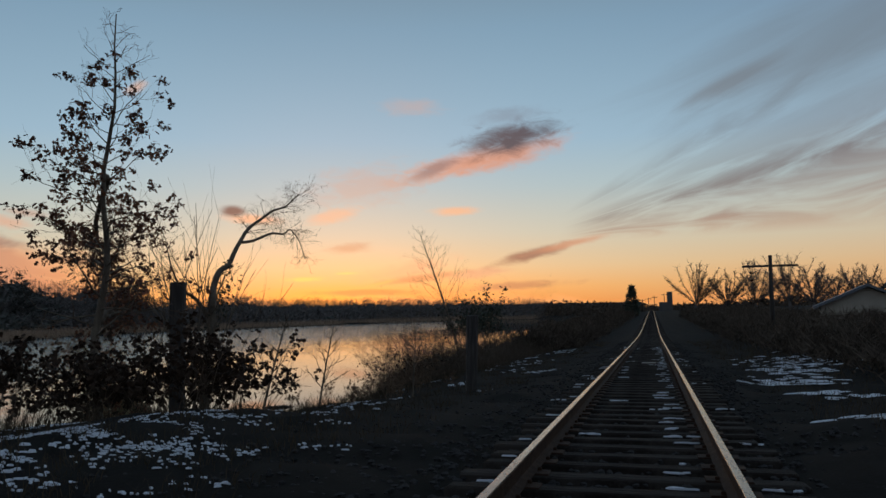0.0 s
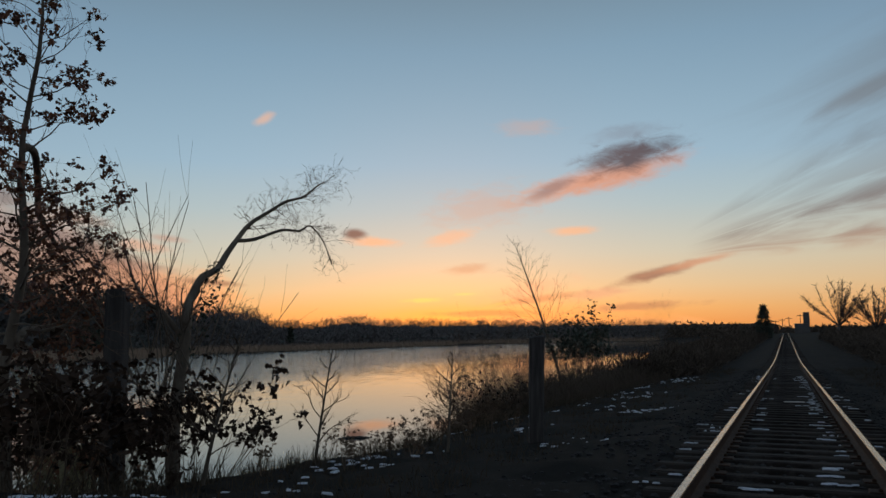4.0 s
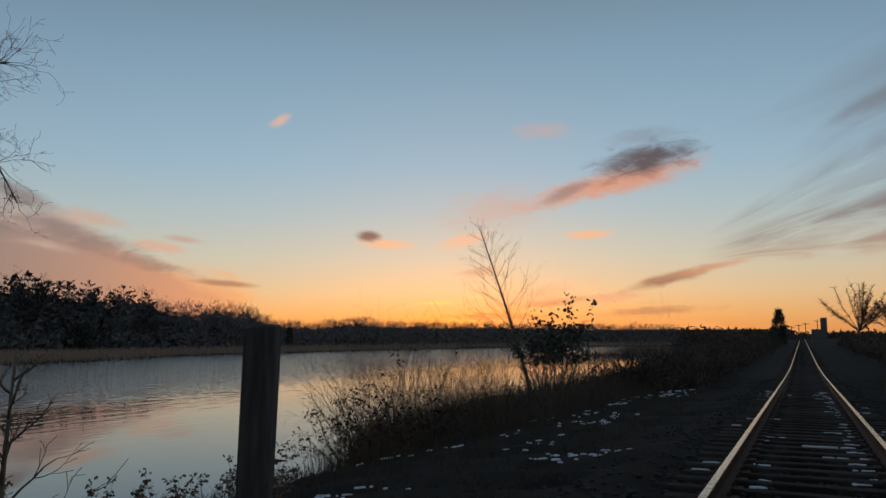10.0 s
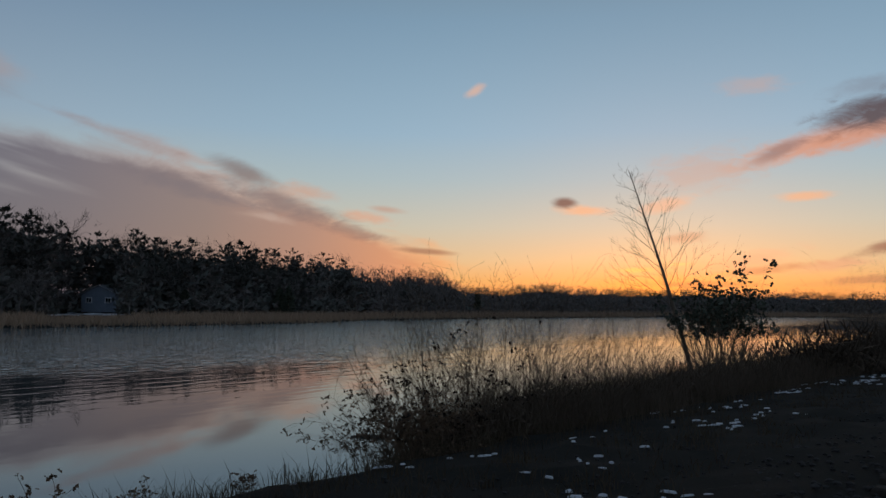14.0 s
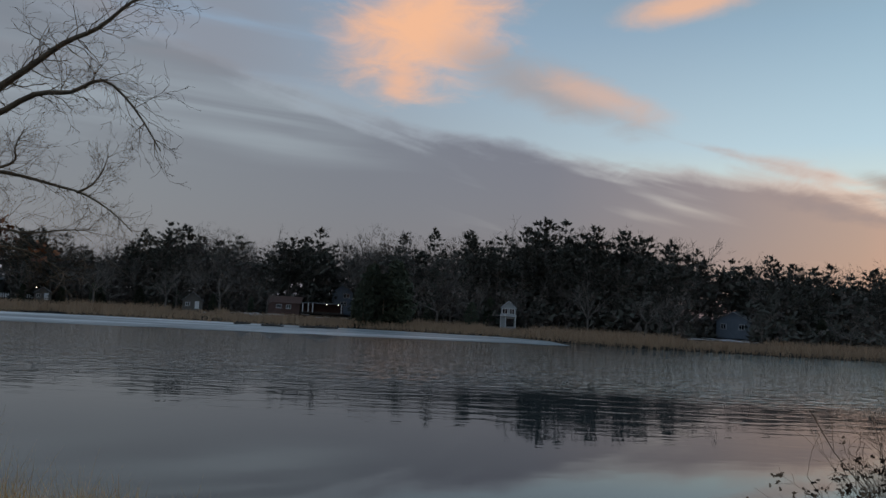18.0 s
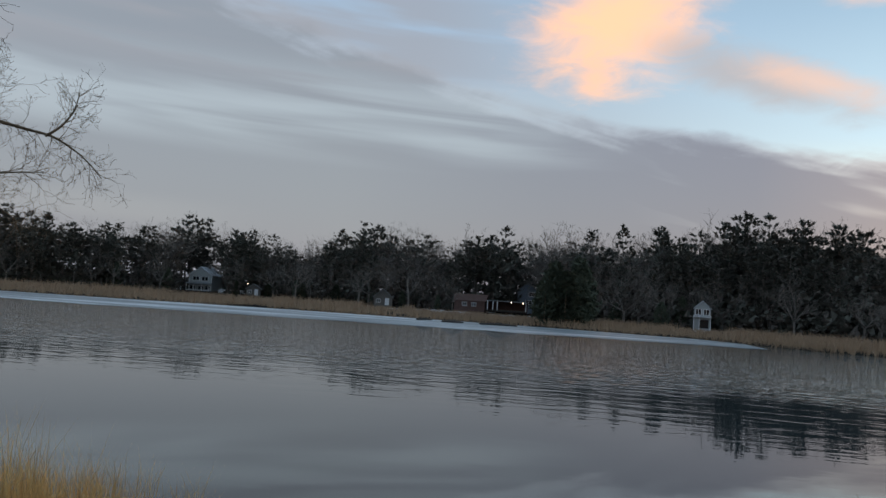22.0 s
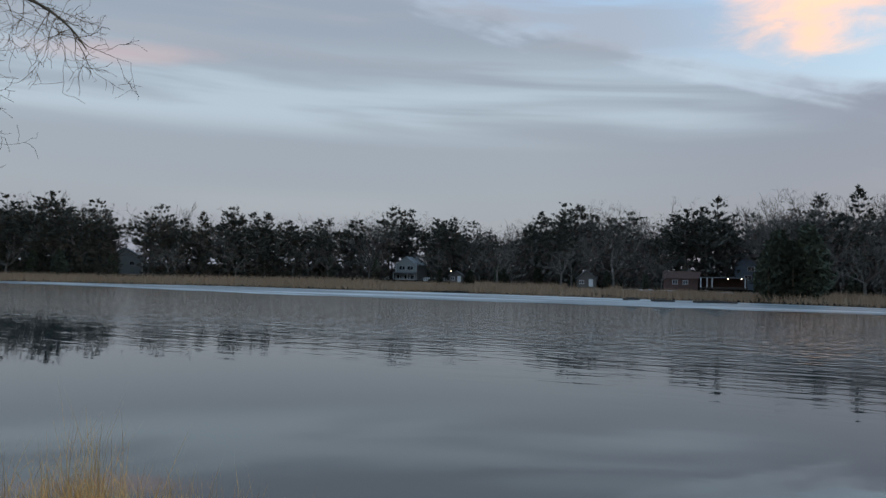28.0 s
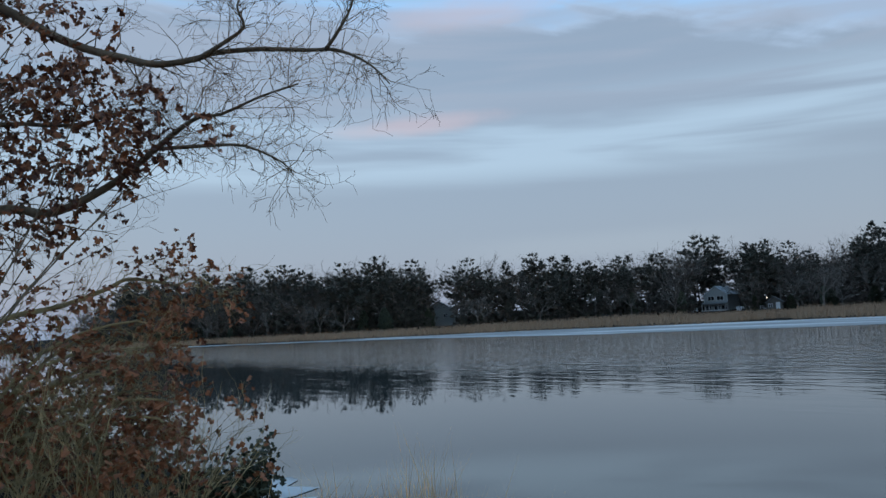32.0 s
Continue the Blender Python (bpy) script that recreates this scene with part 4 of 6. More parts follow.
# courses of the limbs from the trunk's foot, then radii, side branches, their reach, depth, leafiness
OAK_LIMBS = [
    ([(0.02, 0.07, 5.24), (-0.12, 0.37, 5.22), (-0.57, 0.79, 4.96), (-1.05, 1.20, 4.58), (-1.32, 1.53, 4.38), (-1.53, 1.82, 4.26), (-1.77, 2.13, 4.14), (-2.04, 2.48, 4.15), (-2.12, 2.75, 4.15), (-2.42, 3.15, 4.13), (-2.70, 3.56, 4.05), (-2.80, 3.88, 3.98), (-2.85, 4.17, 3.83), (-2.86, 4.44, 3.64), (-2.82, 4.69, 3.42)], 0.06, 0.006, 44, 0.7, 2, 0.10, 0.85, 0, 4, -1.3),
    ([(-2.05, 2.62, 4.14), (-2.13, 2.99, 4.20), (-2.26, 3.12, 4.34), (-2.18, 3.14, 4.52), (-2.26, 3.21, 4.80)], 0.026, 0.006, 14, 0.6, 2, 0, 0.8, 0, 2),
    ([(-2.73, 3.84, 3.97), (-2.75, 4.04, 4.10), (-2.84, 4.16, 4.35), (-2.85, 4.22, 4.63)], 0.022, 0.005, 12, 0.5, 2, 0, 0.8, 0, 1),
    ([(0.02, 0.07, 2.47), (-0.11, 0.35, 2.64), (-0.41, 0.81, 2.66), (-0.63, 1.20, 2.67), (-0.90, 1.58, 2.59), (-1.26, 1.98, 2.79), (-1.44, 2.33, 2.97), (-1.56, 2.67, 3.13), (-1.62, 2.99, 3.23), (-1.67, 3.31, 3.28), (-1.73, 3.63, 3.24), (-1.89, 4.03, 3.32), (-2.04, 4.42, 3.36)], 0.062, 0.006, 46, 0.72, 2, 0.17, 0.8, 0.02, 4, -1.5),
    ([(-1.54, 2.70, 3.09), (-1.79, 3.18, 3.05), (-2.00, 3.53, 3.00), (-2.19, 3.87, 2.80), (-2.16, 4.10, 2.63)], 0.022, 0.004, 18, 0.45, 2, 0, 0.8, 0, 2),
    ([(-0.04, 0.13, 3.54), (-0.63, 0.66, 3.68), (-1.20, 1.24, 3.61), (-1.58, 1.77, 3.70), (-1.83, 2.28, 3.61)], 0.035, 0.005, 40, 0.8, 2, 0.18, 0.8, 0, 2, -1.5),
]


def lichened_shrub(at, seed=12):
    """Low arching limbs, grey-green with lichen, with a few brown leaves."""
    r = random.Random(seed)
    wood, twigs, leaves = Shape(), Shape(), Shape()
    tips = []
    for k in range(11):
        x, y, z = r.uniform(-1.7, -0.5), r.uniform(1.3, 2.2), r.uniform(0.2, 2.0)
        mid = (0.5 + 0.35 * (x - 0.5) + r.gauss(0, 0.1), 1.2 + 0.4 * (y - 1.2), z * 0.75 + r.uniform(0.1, 0.4))
        limb(wood, twigs, leaves, tips, r, [(0.5, 1.2, -0.3), (0.45, 1.2, z * 0.4), mid, (x * 0.8, y, z + r.uniform(0, 0.25)), (x, y + 0.1, z)], r.uniform(0.03, 0.05), 0.008, 12, 0.55, 2, 0.07, 0.8, 0.0, 4)
    for course, *how in LOW_BOUGHS:
        limb(wood, twigs, leaves, tips, r, course, *how)
    return plant("lichened_shrub", "arching shrub with pale lichened limbs and brown leaves", "shrub", at, wood, twigs, leaves, M_LICHEN, M_LICHEN, M_OAKLEAF)


LOW_BOUGHS = [
    ([(0.5, 0.9, 0.0), (0.5, 0.75, 1.2), (0.46, 0.72, 2.01), (0.13, 0.83, 2.09), (-0.09, 0.93, 2.19), (-0.55, 1.09, 2.28), (-1.03, 1.29, 2.47), (-1.23, 1.41, 2.58), (-1.51, 1.56, 2.55), (-1.74, 1.71, 2.48), (-1.94, 1.84, 2.57), (-2.13, 1.98, 2.44)], 0.050, 0.008, 40, 0.7, 2, 0.08, 0.8, 0.0, 8),
    ([(0.5, 1.1, -0.2), (0.53, 1.11, 0.51), (0.21, 1.18, 0.91), (-0.2, 1.27, 1.52), (-0.63, 1.4, 1.85), (-0.91, 1.49, 2.0)], 0.045, 0.008, 24, 0.75, 2, 0.07, 0.8, 0.0, 4),
    ([(0.5, 1.2, -0.2), (0.57, 1.31, 0.96), (-0.04, 1.44, 1.11), (-0.49, 1.56, 1.11), (-0.96, 1.71, 1.18), (-1.46, 1.9, 1.2)], 0.032, 0.008, 26, 0.75, 2, 0.07, 0.8, 0.0, 4),
    ([(0.4, 1.4, -0.3), (0.5, 1.53, 0.43), (-0.39, 1.74, 0.62), (-0.81, 1.87, 0.69), (-1.2, 2.02, 0.69), (-1.47, 2.12, 0.4)], 0.028, 0.008, 26, 0.75, 2, 0.10, 0.8, 0.0, 4),
]


def twisted_tree(at, seed=7):
    """Crooked leaning tree: one long limb bends out over the path."""
    r = random.Random(seed)
    wood, twigs, leaves, ivy = Shape(), Shape(), Shape(), Shape()
    tips = []
    for course, *how in BOUGHS:
        limb(wood, twigs, leaves, tips, r, course, *how)
    # straight sprouts fanning up from the foot
    for k in range(34):
        p = Vector((r.gauss(-0.1, 0.35), r.gauss(-0.2, 0.4), r.uniform(0.2, 2.2)))
        d = Vector((r.gauss(-0.05, 0.35), r.gauss(0.0, 0.35), 1.0))
        grow(wood, twigs, p, d, r.uniform(2.2, 3.6), 0.013, 1, r, tips, 0.4, 3, 0.06, 0.02, 0.45, 6, 0.003)
    # ivy round the trunk where the first limb leaves it
    for k in range(34):
        t = r.random()
        leaf_clump(ivy, (0.02 - 0.12 * t + r.gauss(0, 0.10), 0.1 + 0.9 * t + r.gauss(0, 0.10), 2.2 + 1.5 * t + r.gauss(0, 0.14)), 6, 0.08, 0.075, r)
    ob = plant("leaning_tree", "crooked leaning tree with one bare limb over the bank", "tree", at, wood, twigs, leaves, M_BARK, M_TWIG, M_OAKLEAF)
    part("ivy", ivy, M_EVERGREEN, ob, "dark ivy round the trunk")
    return ob


BOUGHS = [
    ([(0, 0, -0.4), (-0.05, 0.0, 1.2), (0.05, 0.08, 2.3), (0.0, 0.2, 3.05)], 0.12, 0.085, 6, 0.8, 2, 0.0, 0.8, 0.03, 6),
    ([(0.03, 0.12, 2.8), (0.0, 0.22, 3.12), (-0.1, 0.43, 3.32), (-0.14, 0.7, 3.62), (-0.12, 1.04, 3.78), (-0.14, 1.32, 4.08), (-0.15, 1.61, 4.37), (-0.13, 1.94, 4.69), (-0.02, 2.33, 4.95), (0.11, 2.73, 5.21), (0.25, 3.13, 5.36), (0.34, 3.47, 5.63), (0.34, 3.74, 5.75)], 0.085, 0.010, 32, 0.6, 2, 0.0, 0.9, 0.0, 20),
    ([(-0.12, 1.58, 4.34), (-0.05, 1.98, 4.4), (0.17, 2.51, 4.62), (0.29, 2.92, 4.64), (0.32, 3.25, 4.78), (0.4, 3.61, 4.49), (0.4, 3.91, 4.06)], 0.040, 0.006, 24, 0.5, 2, 0.0, 0.9, -0.05, 6),
    ([(0.0, 0.1, 2.6), (-0.2, -0.1, 3.0), (-0.35, -0.35, 3.2), (-0.5, -0.5, 3.6), (-0.6, -0.6, 4.2)], 0.05, 0.008, 14, 0.7, 2, 0.0, 0.7, 0.05, 3),
]


def thin_tree(at, height, lean, seed, kids=26, name="birch_sapling", label="slim leaning leafless tree on the lake bank"):
    r = random.Random(seed)
    wood, twigs = Shape(), Shape()
    n = 12
    pts = [Vector((lean[0] * (i / n) ** 1.2, lean[1] * (i / n) ** 1.2, height * i / n - 0.2)) for i in range(n + 1)]
    wood.tube(pts, [0.012 * height * (1 - i / (n + 0.4)) + 0.006 for i in range(n + 1)], 6)
    tips = []
    for k in range(kids):
        f = 0.28 + 0.7 * k / kids
        i = f * n
        p = pts[int(i)].lerp(pts[int(i) + 1], i - int(i))
        t = k * 2.4 + r.random()
        grow(wood, twigs, p, (math.cos(t) + lean[0] * 0.12, math.sin(t), 0.8), height * 0.36 * (1.15 - f), 0.012, 2, r, tips, 0.5, 3, 0.12, 0.05, 0.55, 5, 0.004)
    return plant(name, label, "tree", at, wood, twigs, group="leafless saplings")


def broad_tree(seed, height, spread_, depth=3, thin=0.045, kids=3):
    """Meshes of a bare, round-headed tree: trunk and twigs."""
    r = random.Random(seed)
    wood, twigs = Shape(), Shape()
    tips = []
    trunk = height * 0.28
    wood.tube([Vector((0, 0, -0.4)), Vector((0.05, 0, trunk * 0.5)), Vector((0, 0.06, trunk))], [height * 0.024, height * 0.019, height * 0.017], 7)
    for k in range(5):
        t = TAU * k / 5 + r.uniform(-0.3, 0.3)
        grow(wood, twigs, (0, 0, trunk * r.uniform(0.75, 1.0)), (math.cos(t) * spread_, math.sin(t) * spread_, r.uniform(0.7, 1.4)), height * 0.36, height * 0.013, depth, r, tips, 0.62, kids, 0.15, 0.07, 0.55, 2, thin)
    # the finest twigs, as slivers
    for q, d in tips:
        d = d.normalized()
        for _ in range(2):
            e = (d + Vector((r.gauss(0, 0.55), r.gauss(0, 0.55), r.gauss(0.2, 0.45)))).normalized()
            w = e.orthogonal().normalized() * thin * 0.5
            twigs.poly([q - w, q + w, q + e * height * r.uniform(0.05, 0.10)])
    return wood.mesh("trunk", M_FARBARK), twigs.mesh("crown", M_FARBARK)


def dome_tree(seed, height):
    """Meshes of a bare, close-twigged tree with a domed head: trunk with limbs, and twigs."""
    r = random.Random(seed)
    wood, twigs = Shape(), Shape()
    fork = Vector((0, 0, height * 0.22))
    wood.tube([Vector((0, 0, -0.4)), fork], [height * 0.026, height * 0.02], 7)
    for k in range(26):
        t, rise = r.uniform(0, TAU), r.uniform(0.15, 1.0)
        d = Vector((math.cos(t) * math.sqrt(1.05 - rise * rise), math.sin(t) * math.sqrt(1.05 - rise * rise), 0.35 + rise)).normalized()
        pts, _ = wander(fork, d, height * r.uniform(0.5, 0.74), 5, r, 0.10, 0.04)
        wood.tube(pts, [height * 0.006 * (1 - i / 6) for i in range(6)], 4, cap=False)
        for i in range(90):
            f = r.uniform(0.3, 1.0)
            q = pts[int(f * 4.99)].lerp(pts[int(f * 4.99) + 1], (f * 4.99) % 1.0)
            e = (d * 0.6 + Vector((r.gauss(0, 0.8), r.gauss(0, 0.8), r.gauss(0.2, 0.6)))).normalized()
            w = e.orthogonal().normalized() * 0.03
            twigs.poly([q - w, q + w, q + e * height * r.uniform(0.04, 0.10)])
    return wood.mesh("trunk", M_FARBARK), twigs.mesh("crown", M_FARBARK)


def clump(shape, p, size, r, n=10, flat=0.6):
    """A ragged tuft of needles or leaves made of small blades."""
    p = Vector(p)
    for _ in range(n):
        d = Vector((r.gauss(0, 1), r.gauss(0, 1), r.gauss(0.15, flat))).normalized()
        s = d.orthogonal().normalized() * size * r.uniform(0.18, 0.34)
        c = p + Vector((r.gauss(0, 0.35), r.gauss(0, 0.35), r.gauss(0, 0.2))) * size
        shape.poly([c - s, c + s, c + d * size * r.uniform(0.6, 1.15)])


def spray(shape, p, size, r, n=8, width=1.0):
    """A fan of fine bare twigs."""
    p = Vector(p)
    for _ in range(n):
        d = Vector((r.gauss(0, 0.7), r.gauss(0, 0.7), r.gauss(0.9, 0.5))).normalized()
        s = d.orthogonal().normalized() * r.uniform(0.035, 0.08) * width
        c = p + Vector((r.gauss(0, 0.5), r.gauss(0, 0.5), r.gauss(0, 0.4))) * size
        shape.poly([c - s, c + s, c + d * size * r.uniform(0.7, 1.5)])


def plume(shape, p, d, size, r, n=7):
    """A flat, upswept fan of needles at a bough's end."""
    d = Vector(d).normalized()
    s = Vector((-d.y, d.x, 0)).normalized()
    for i in range(n):
        a = -1.25 + 2.5 * (i + r.random()) / n
        e = (d * math.cos(a) + s * math.sin(a) + Vector((0, 0, r.uniform(-0.05, 0.5)))).normalized()
        w = e.cross(Vector((r.gauss(0, 0.5), r.gauss(0, 0.5), 1.0))).normalized() * size * r.uniform(0.22, 0.38)
        c = Vector(p) + Vector((0, 0, r.gauss(0, 0.16))) * size
        shape.poly([c - w, c + w, c + e * size * r.uniform(0.7, 1.3)])


def pine_meshes(seed, height, bare=0.3, width=0.2):
    """White pine: uneven tiers of level boughs that end in flat plumes, open between."""
    r = random.Random(seed)
    wood, needles = Shape(), Shape()
    pts = [Vector((r.gauss(0, 0.10), r.gauss(0, 0.10), height * i / 8 - (0.5 if i == 0 else 0))) for i in range(9)]
    wood.tube(pts, [height * 0.015 * (1 - i / 8.4) for i in range(9)], 6)
    z, broad = height * bare, r.uniform(0.25, 0.6)
    while z < height * 0.97:
        f = (z / height - bare) / (1 - bare)
        for k in range(r.randint(4, 6)):
            t = r.uniform(0, TAU)
            ln = height * width * (0.55 + 0.9 * f if f < 0.4 else 0.91 * (1 - (1 - broad * 0.5) * (f - 0.4) / 0.6)) * r.uniform(0.45, 1.2)
            d = Vector((math.cos(t), math.sin(t), r.uniform(-0.02, 0.22) + 0.35 * f)).normalized()
            p = Vector((0, 0, z + r.gauss(0, 0.15)))
            if ln > 2.6:
                wood.tube([p, p + d * ln * 0.8], [0.07, 0.03], 3, cap=False)
            m_ = max(2, int(ln / 0.62))
            for i in range(m_):
                q = p + d * ln * (0.22 + 0.78 * (i + 1) / m_) + Vector((r.gauss(0, 0.4), r.gauss(0, 0.4), r.gauss(0.1, 0.12)))
                plume(needles, q, d, height * 0.044 * (1.1 - 0.35 * f), r, 6)
        z += height * 0.056 * r.uniform(0.55, 1.5)
    for k in range(5):
        plume(needles, (0, 0, height * (0.95 + 0.008 * k)), (math.cos(k * 2.1), math.sin(k * 2.1), 0.9), height * 0.036, r, 5)
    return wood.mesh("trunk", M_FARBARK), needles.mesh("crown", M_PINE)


def cedar_meshes(seed, height, width):
    """Dense dark evergreen, from the ground up."""
    r = random.Random(seed)
    wood, needles = Shape(), Shape()
    wood.tube([Vector((0, 0, -0.3)), Vector((0, 0, height * 0.9))], [height * 0.02, height * 0.004], 5)
    for i in range(240):
        f = r.random() ** 0.8
        rad = width * math.sin(math.pi * min(1, 0.12 + f * 0.88)) ** 0.7 * (1 - 0.55 * f) * r.uniform(0.5, 1.1)
        t = r.uniform(0, TAU)
        clump(needles, (rad * math.cos(t), rad * math.sin(t), height * f), height * 0.09, r, 8, 0.9)
    return wood.mesh("trunk", M_BARK), needles.mesh("crown", M_EVERGREEN)


def stand(name, label, category, meshes, parts, at, size, turn, group):
    """A tree at a place, from shared meshes."""
    ob = thing(name, label, category, at, group)
    ob.matrix_basis = Matrix.LocRotScale(Vector(at), Euler((0, 0, turn)), (size, size, size))
    for nm, me in zip(parts, meshes):
        c = new(nm, me)
        c.parent = ob
    return ob


PINES = [pine_meshes(100 + k, 20.0, b, w) for k, (b, w) in enumerate([(0.2, 0.24), (0.35, 0.28), (0.15, 0.18), (0.5, 0.30), (0.3, 0.22), (0.42, 0.2), (0.25, 0.32)])]
BARES = [broad_tree(200 + k, 17.0, s) for k, s in enumerate([0.8, 1.1, 0.6, 0.9, 1.3])]
CEDARS = [cedar_meshes(300 + k, 6.0, w) for k, w in enumerate([1.6, 2.1, 1.2])]
ROUNDS = [dome_tree(240 + k, 9.0) for k in range(4)]
SHRUBS = [broad_tree(220 + k, 5.0, 1.5, 3) for k in range(3)]


# ---- far woods ----
# how high the tree tops stand over the lake, by bearing: degrees left of the line, degrees over the level
CREST = [(20, 0.5), (30, 0.7), (32, 1.1), (35, 0.6), (38, 0.7), (40, 2.0), (45.5, 2.4), (48, 3.1), (53, 3.7), (59, 4.6), (64, 4.6), (66, 5.3), (70, 6.4), (77.6, 6.9), (81, 6.3), (85, 5.5), (88, 5.6), (90.5, 6.1), (92.7, 5.2),
         (93.5, 3.8), (94.3, 5.1), (97.5, 5.2), (99.5, 3.9), (101.5, 4.9), (104, 5.2), (107, 4.6), (110.5, 3.1), (113, 3.8), (118.7, 4.5), (121, 3.9), (126, 3.8), (129.6, 4.6), (132.5, 3.7), (134.3, 4.3), (137, 3.2), (139, 4.3), (143, 4.5), (149, 4.2), (165, 3.5)]
PINE_SHARE = [(36, 0.1), (45, 0.1), (46, 0.7), (48, 0.9), (66, 0.85), (68, 0.4), (70, 0.9), (83, 0.85), (85, 0.25), (90, 0.35), (93, 0.5), (94, 0.95), (98, 0.9), (100, 0.15), (104, 0.1), (106, 0.8), (109, 0.2), (112, 0.2), (114, 0.8), (117, 0.7), (119, 0.15), (122, 0.6), (129, 0.85), (137, 0.5), (139, 0.9), (150, 0.6)]


CREST_A, CREST_H = zip(*CREST)
SHARE_A, SHARE_P = zip(*PINE_SHARE)


def sight(x, y):
    """Bearing and distance from the middle of the bank."""
    return math.degrees(math.atan2(-(x + 3.0), y - 25.0)), math.hypot(x + 3.0, y - 25.0)


def crest(x, y):
    """Height over the water that the tree tops reach at a place."""
    a, d = sight(x, y)
    return 0.7 - WATER + d * math.tan(radians(0.15 + between(a, CREST_A, CREST_H)))


# open places before the houses, seen from the line: x, y, radius, depth of the opening
CLEARINGS = [(-238, -95, 7.5, 60), (-230, -92, 6, 30), (-216, -2, 7, 40), (-213, 8, 6.5, 40), (-228, 13, 4, 60), (-205, -8, 6, 30), (-185, 55, 4.5, 30), (-186, -168, 4, 30), (-175, 104, 7, 40), (-205, -25, 4.5, 35), (-225, -71, 4.5, 50)]


def clear(x, y, f=1.0):
    for cx, cy, rad, deep in CLEARINGS:
        dx, dy = -4.0 - cx, 26.0 - cy
        ln = math.hypot(dx, dy)
        t = min(deep, max(0.0, ((x - cx) * dx + (y - cy) * dy) / ln))
        if math.hypot(x - cx - dx * t / ln, y - cy - dy * t / ln) < rad * f:
            return False
    return True


def far_points(n, depth, seed, start=0.0):
    """n random places behind the far shore: x, y, distance from the lake, and how deep in the woods."""
    rng_ = np.random.RandomState(seed)
    out = []
    while len(out) < n:
        x, y = rng_.uniform(-290, -30, 4000), rng_.uniform(-300, 345, 4000)
        d = lake_distance(x, y)
        line = np.interp(y, LINE_Y, LINE_D)
        deep = d - line
        ok = (d > 0.3) & (deep > start) & (deep < depth) & (x < -45 - 0.0 * y) & ((x < -75) | (y > 150)) & ((y < 250) | (x < -20))
        out += list(zip(x[ok].tolist(), y[ok].tolist(), d[ok].tolist(), deep[ok].tolist()))
    return out[:n]


LINE_Y = [-420, -230, -150, -110, -60, 0, 40, 70, 110, 145, 210, 300]
LINE_D = [20, 22, 40, 74, 74, 58, 44, 48, 40, 26, 16, 14]


def plant_woods():
    r = random.Random(77)
    taken, count = {}, {"p": 0, "b": 0}
    for x, y, d, deep in far_points(9000, 40, 5):
        a, dist = sight(x, y)
        front = deep < 9.0
        step_ = 5.8 if not front else 8.0
        cell = (int(x // step_), int(y // step_), front)
        if a < 36 or a > 162 or cell in taken or not clear(x, y):
            continue
        taken[cell] = 1
        base = g(x, y)
        top = crest(x, y) + WATER - base
        pine = between(a, SHARE_A, SHARE_P) * (0.35 if front else 1.0)
        turn = r.uniform(0, TAU)
        at = (x, y, base - 0.1)
        tall = float(np.interp(deep, [0, 9, 16, 40], [0.5, 0.66, 0.92, 1.03])) * r.uniform(0.84, 1.05)
        if r.random() < pine:
            if count["p"] < 295:
                count["p"] += 1
                stand("pine_tree", "tall dark pine in the woods across the lake", "tree", PINES[r.randrange(7)], ("trunk", "crown"), at, top * tall / 20.0, turn, "woods across the lake")
        elif front and r.random() < 0.3:
            stand("cedar_tree", "dense dark evergreen on the far shore", "tree", CEDARS[r.randrange(3)], ("trunk", "crown"), at, r.uniform(0.7, 1.3), turn, "woods across the lake")
        elif count["b"] < 250:
            count["b"] += 1
            stand("bare_tree", "grey leafless tree in the woods across the lake", "tree", BARES[r.randrange(5)], ("trunk", "crown"), at, top * tall / 16.5, turn, "woods across the lake")


plant_woods()
for x, y, k, s in ((-184.9, 37.5, 1, 0.92), (-203, -5.6, 3, 0.55), (-212, -31, 1, 0.85), (-209, -33, 0, 0.8), (-214, -20, 4, 0.95), (-210, -52, 3, 0.85)):
    stand("lone_bare_tree", "pale leafless tree standing free before the woods", "tree", BARES[k], ("trunk", "crown"), (x, y, g(x, y) - 0.1), s, 0.7 * k, "lone trees on the far shore")
for x, y, s in ((-236, -83.5, 1.35), (-231, -79, 1.0), (-245, -112, 1.2), (-214, -62, 0.7), (-186, 46, 1.0), (-221, -54, 0.8), (-157, 20.5, 1.5), (-158, 24.5, 1.8), (-160, 27.5, 1.6), (-163, 22, 2.1), (-166, 27, 2.3), (-234, -108, 0.9), (-226, -122, 0.9)):
    stand("yard_cedar", "dark round evergreen beside a house across the lake", "tree", CEDARS[1], ("trunk", "crown"), (x, y, g(x, y) - 0.1), s, x, "evergreens by the houses")


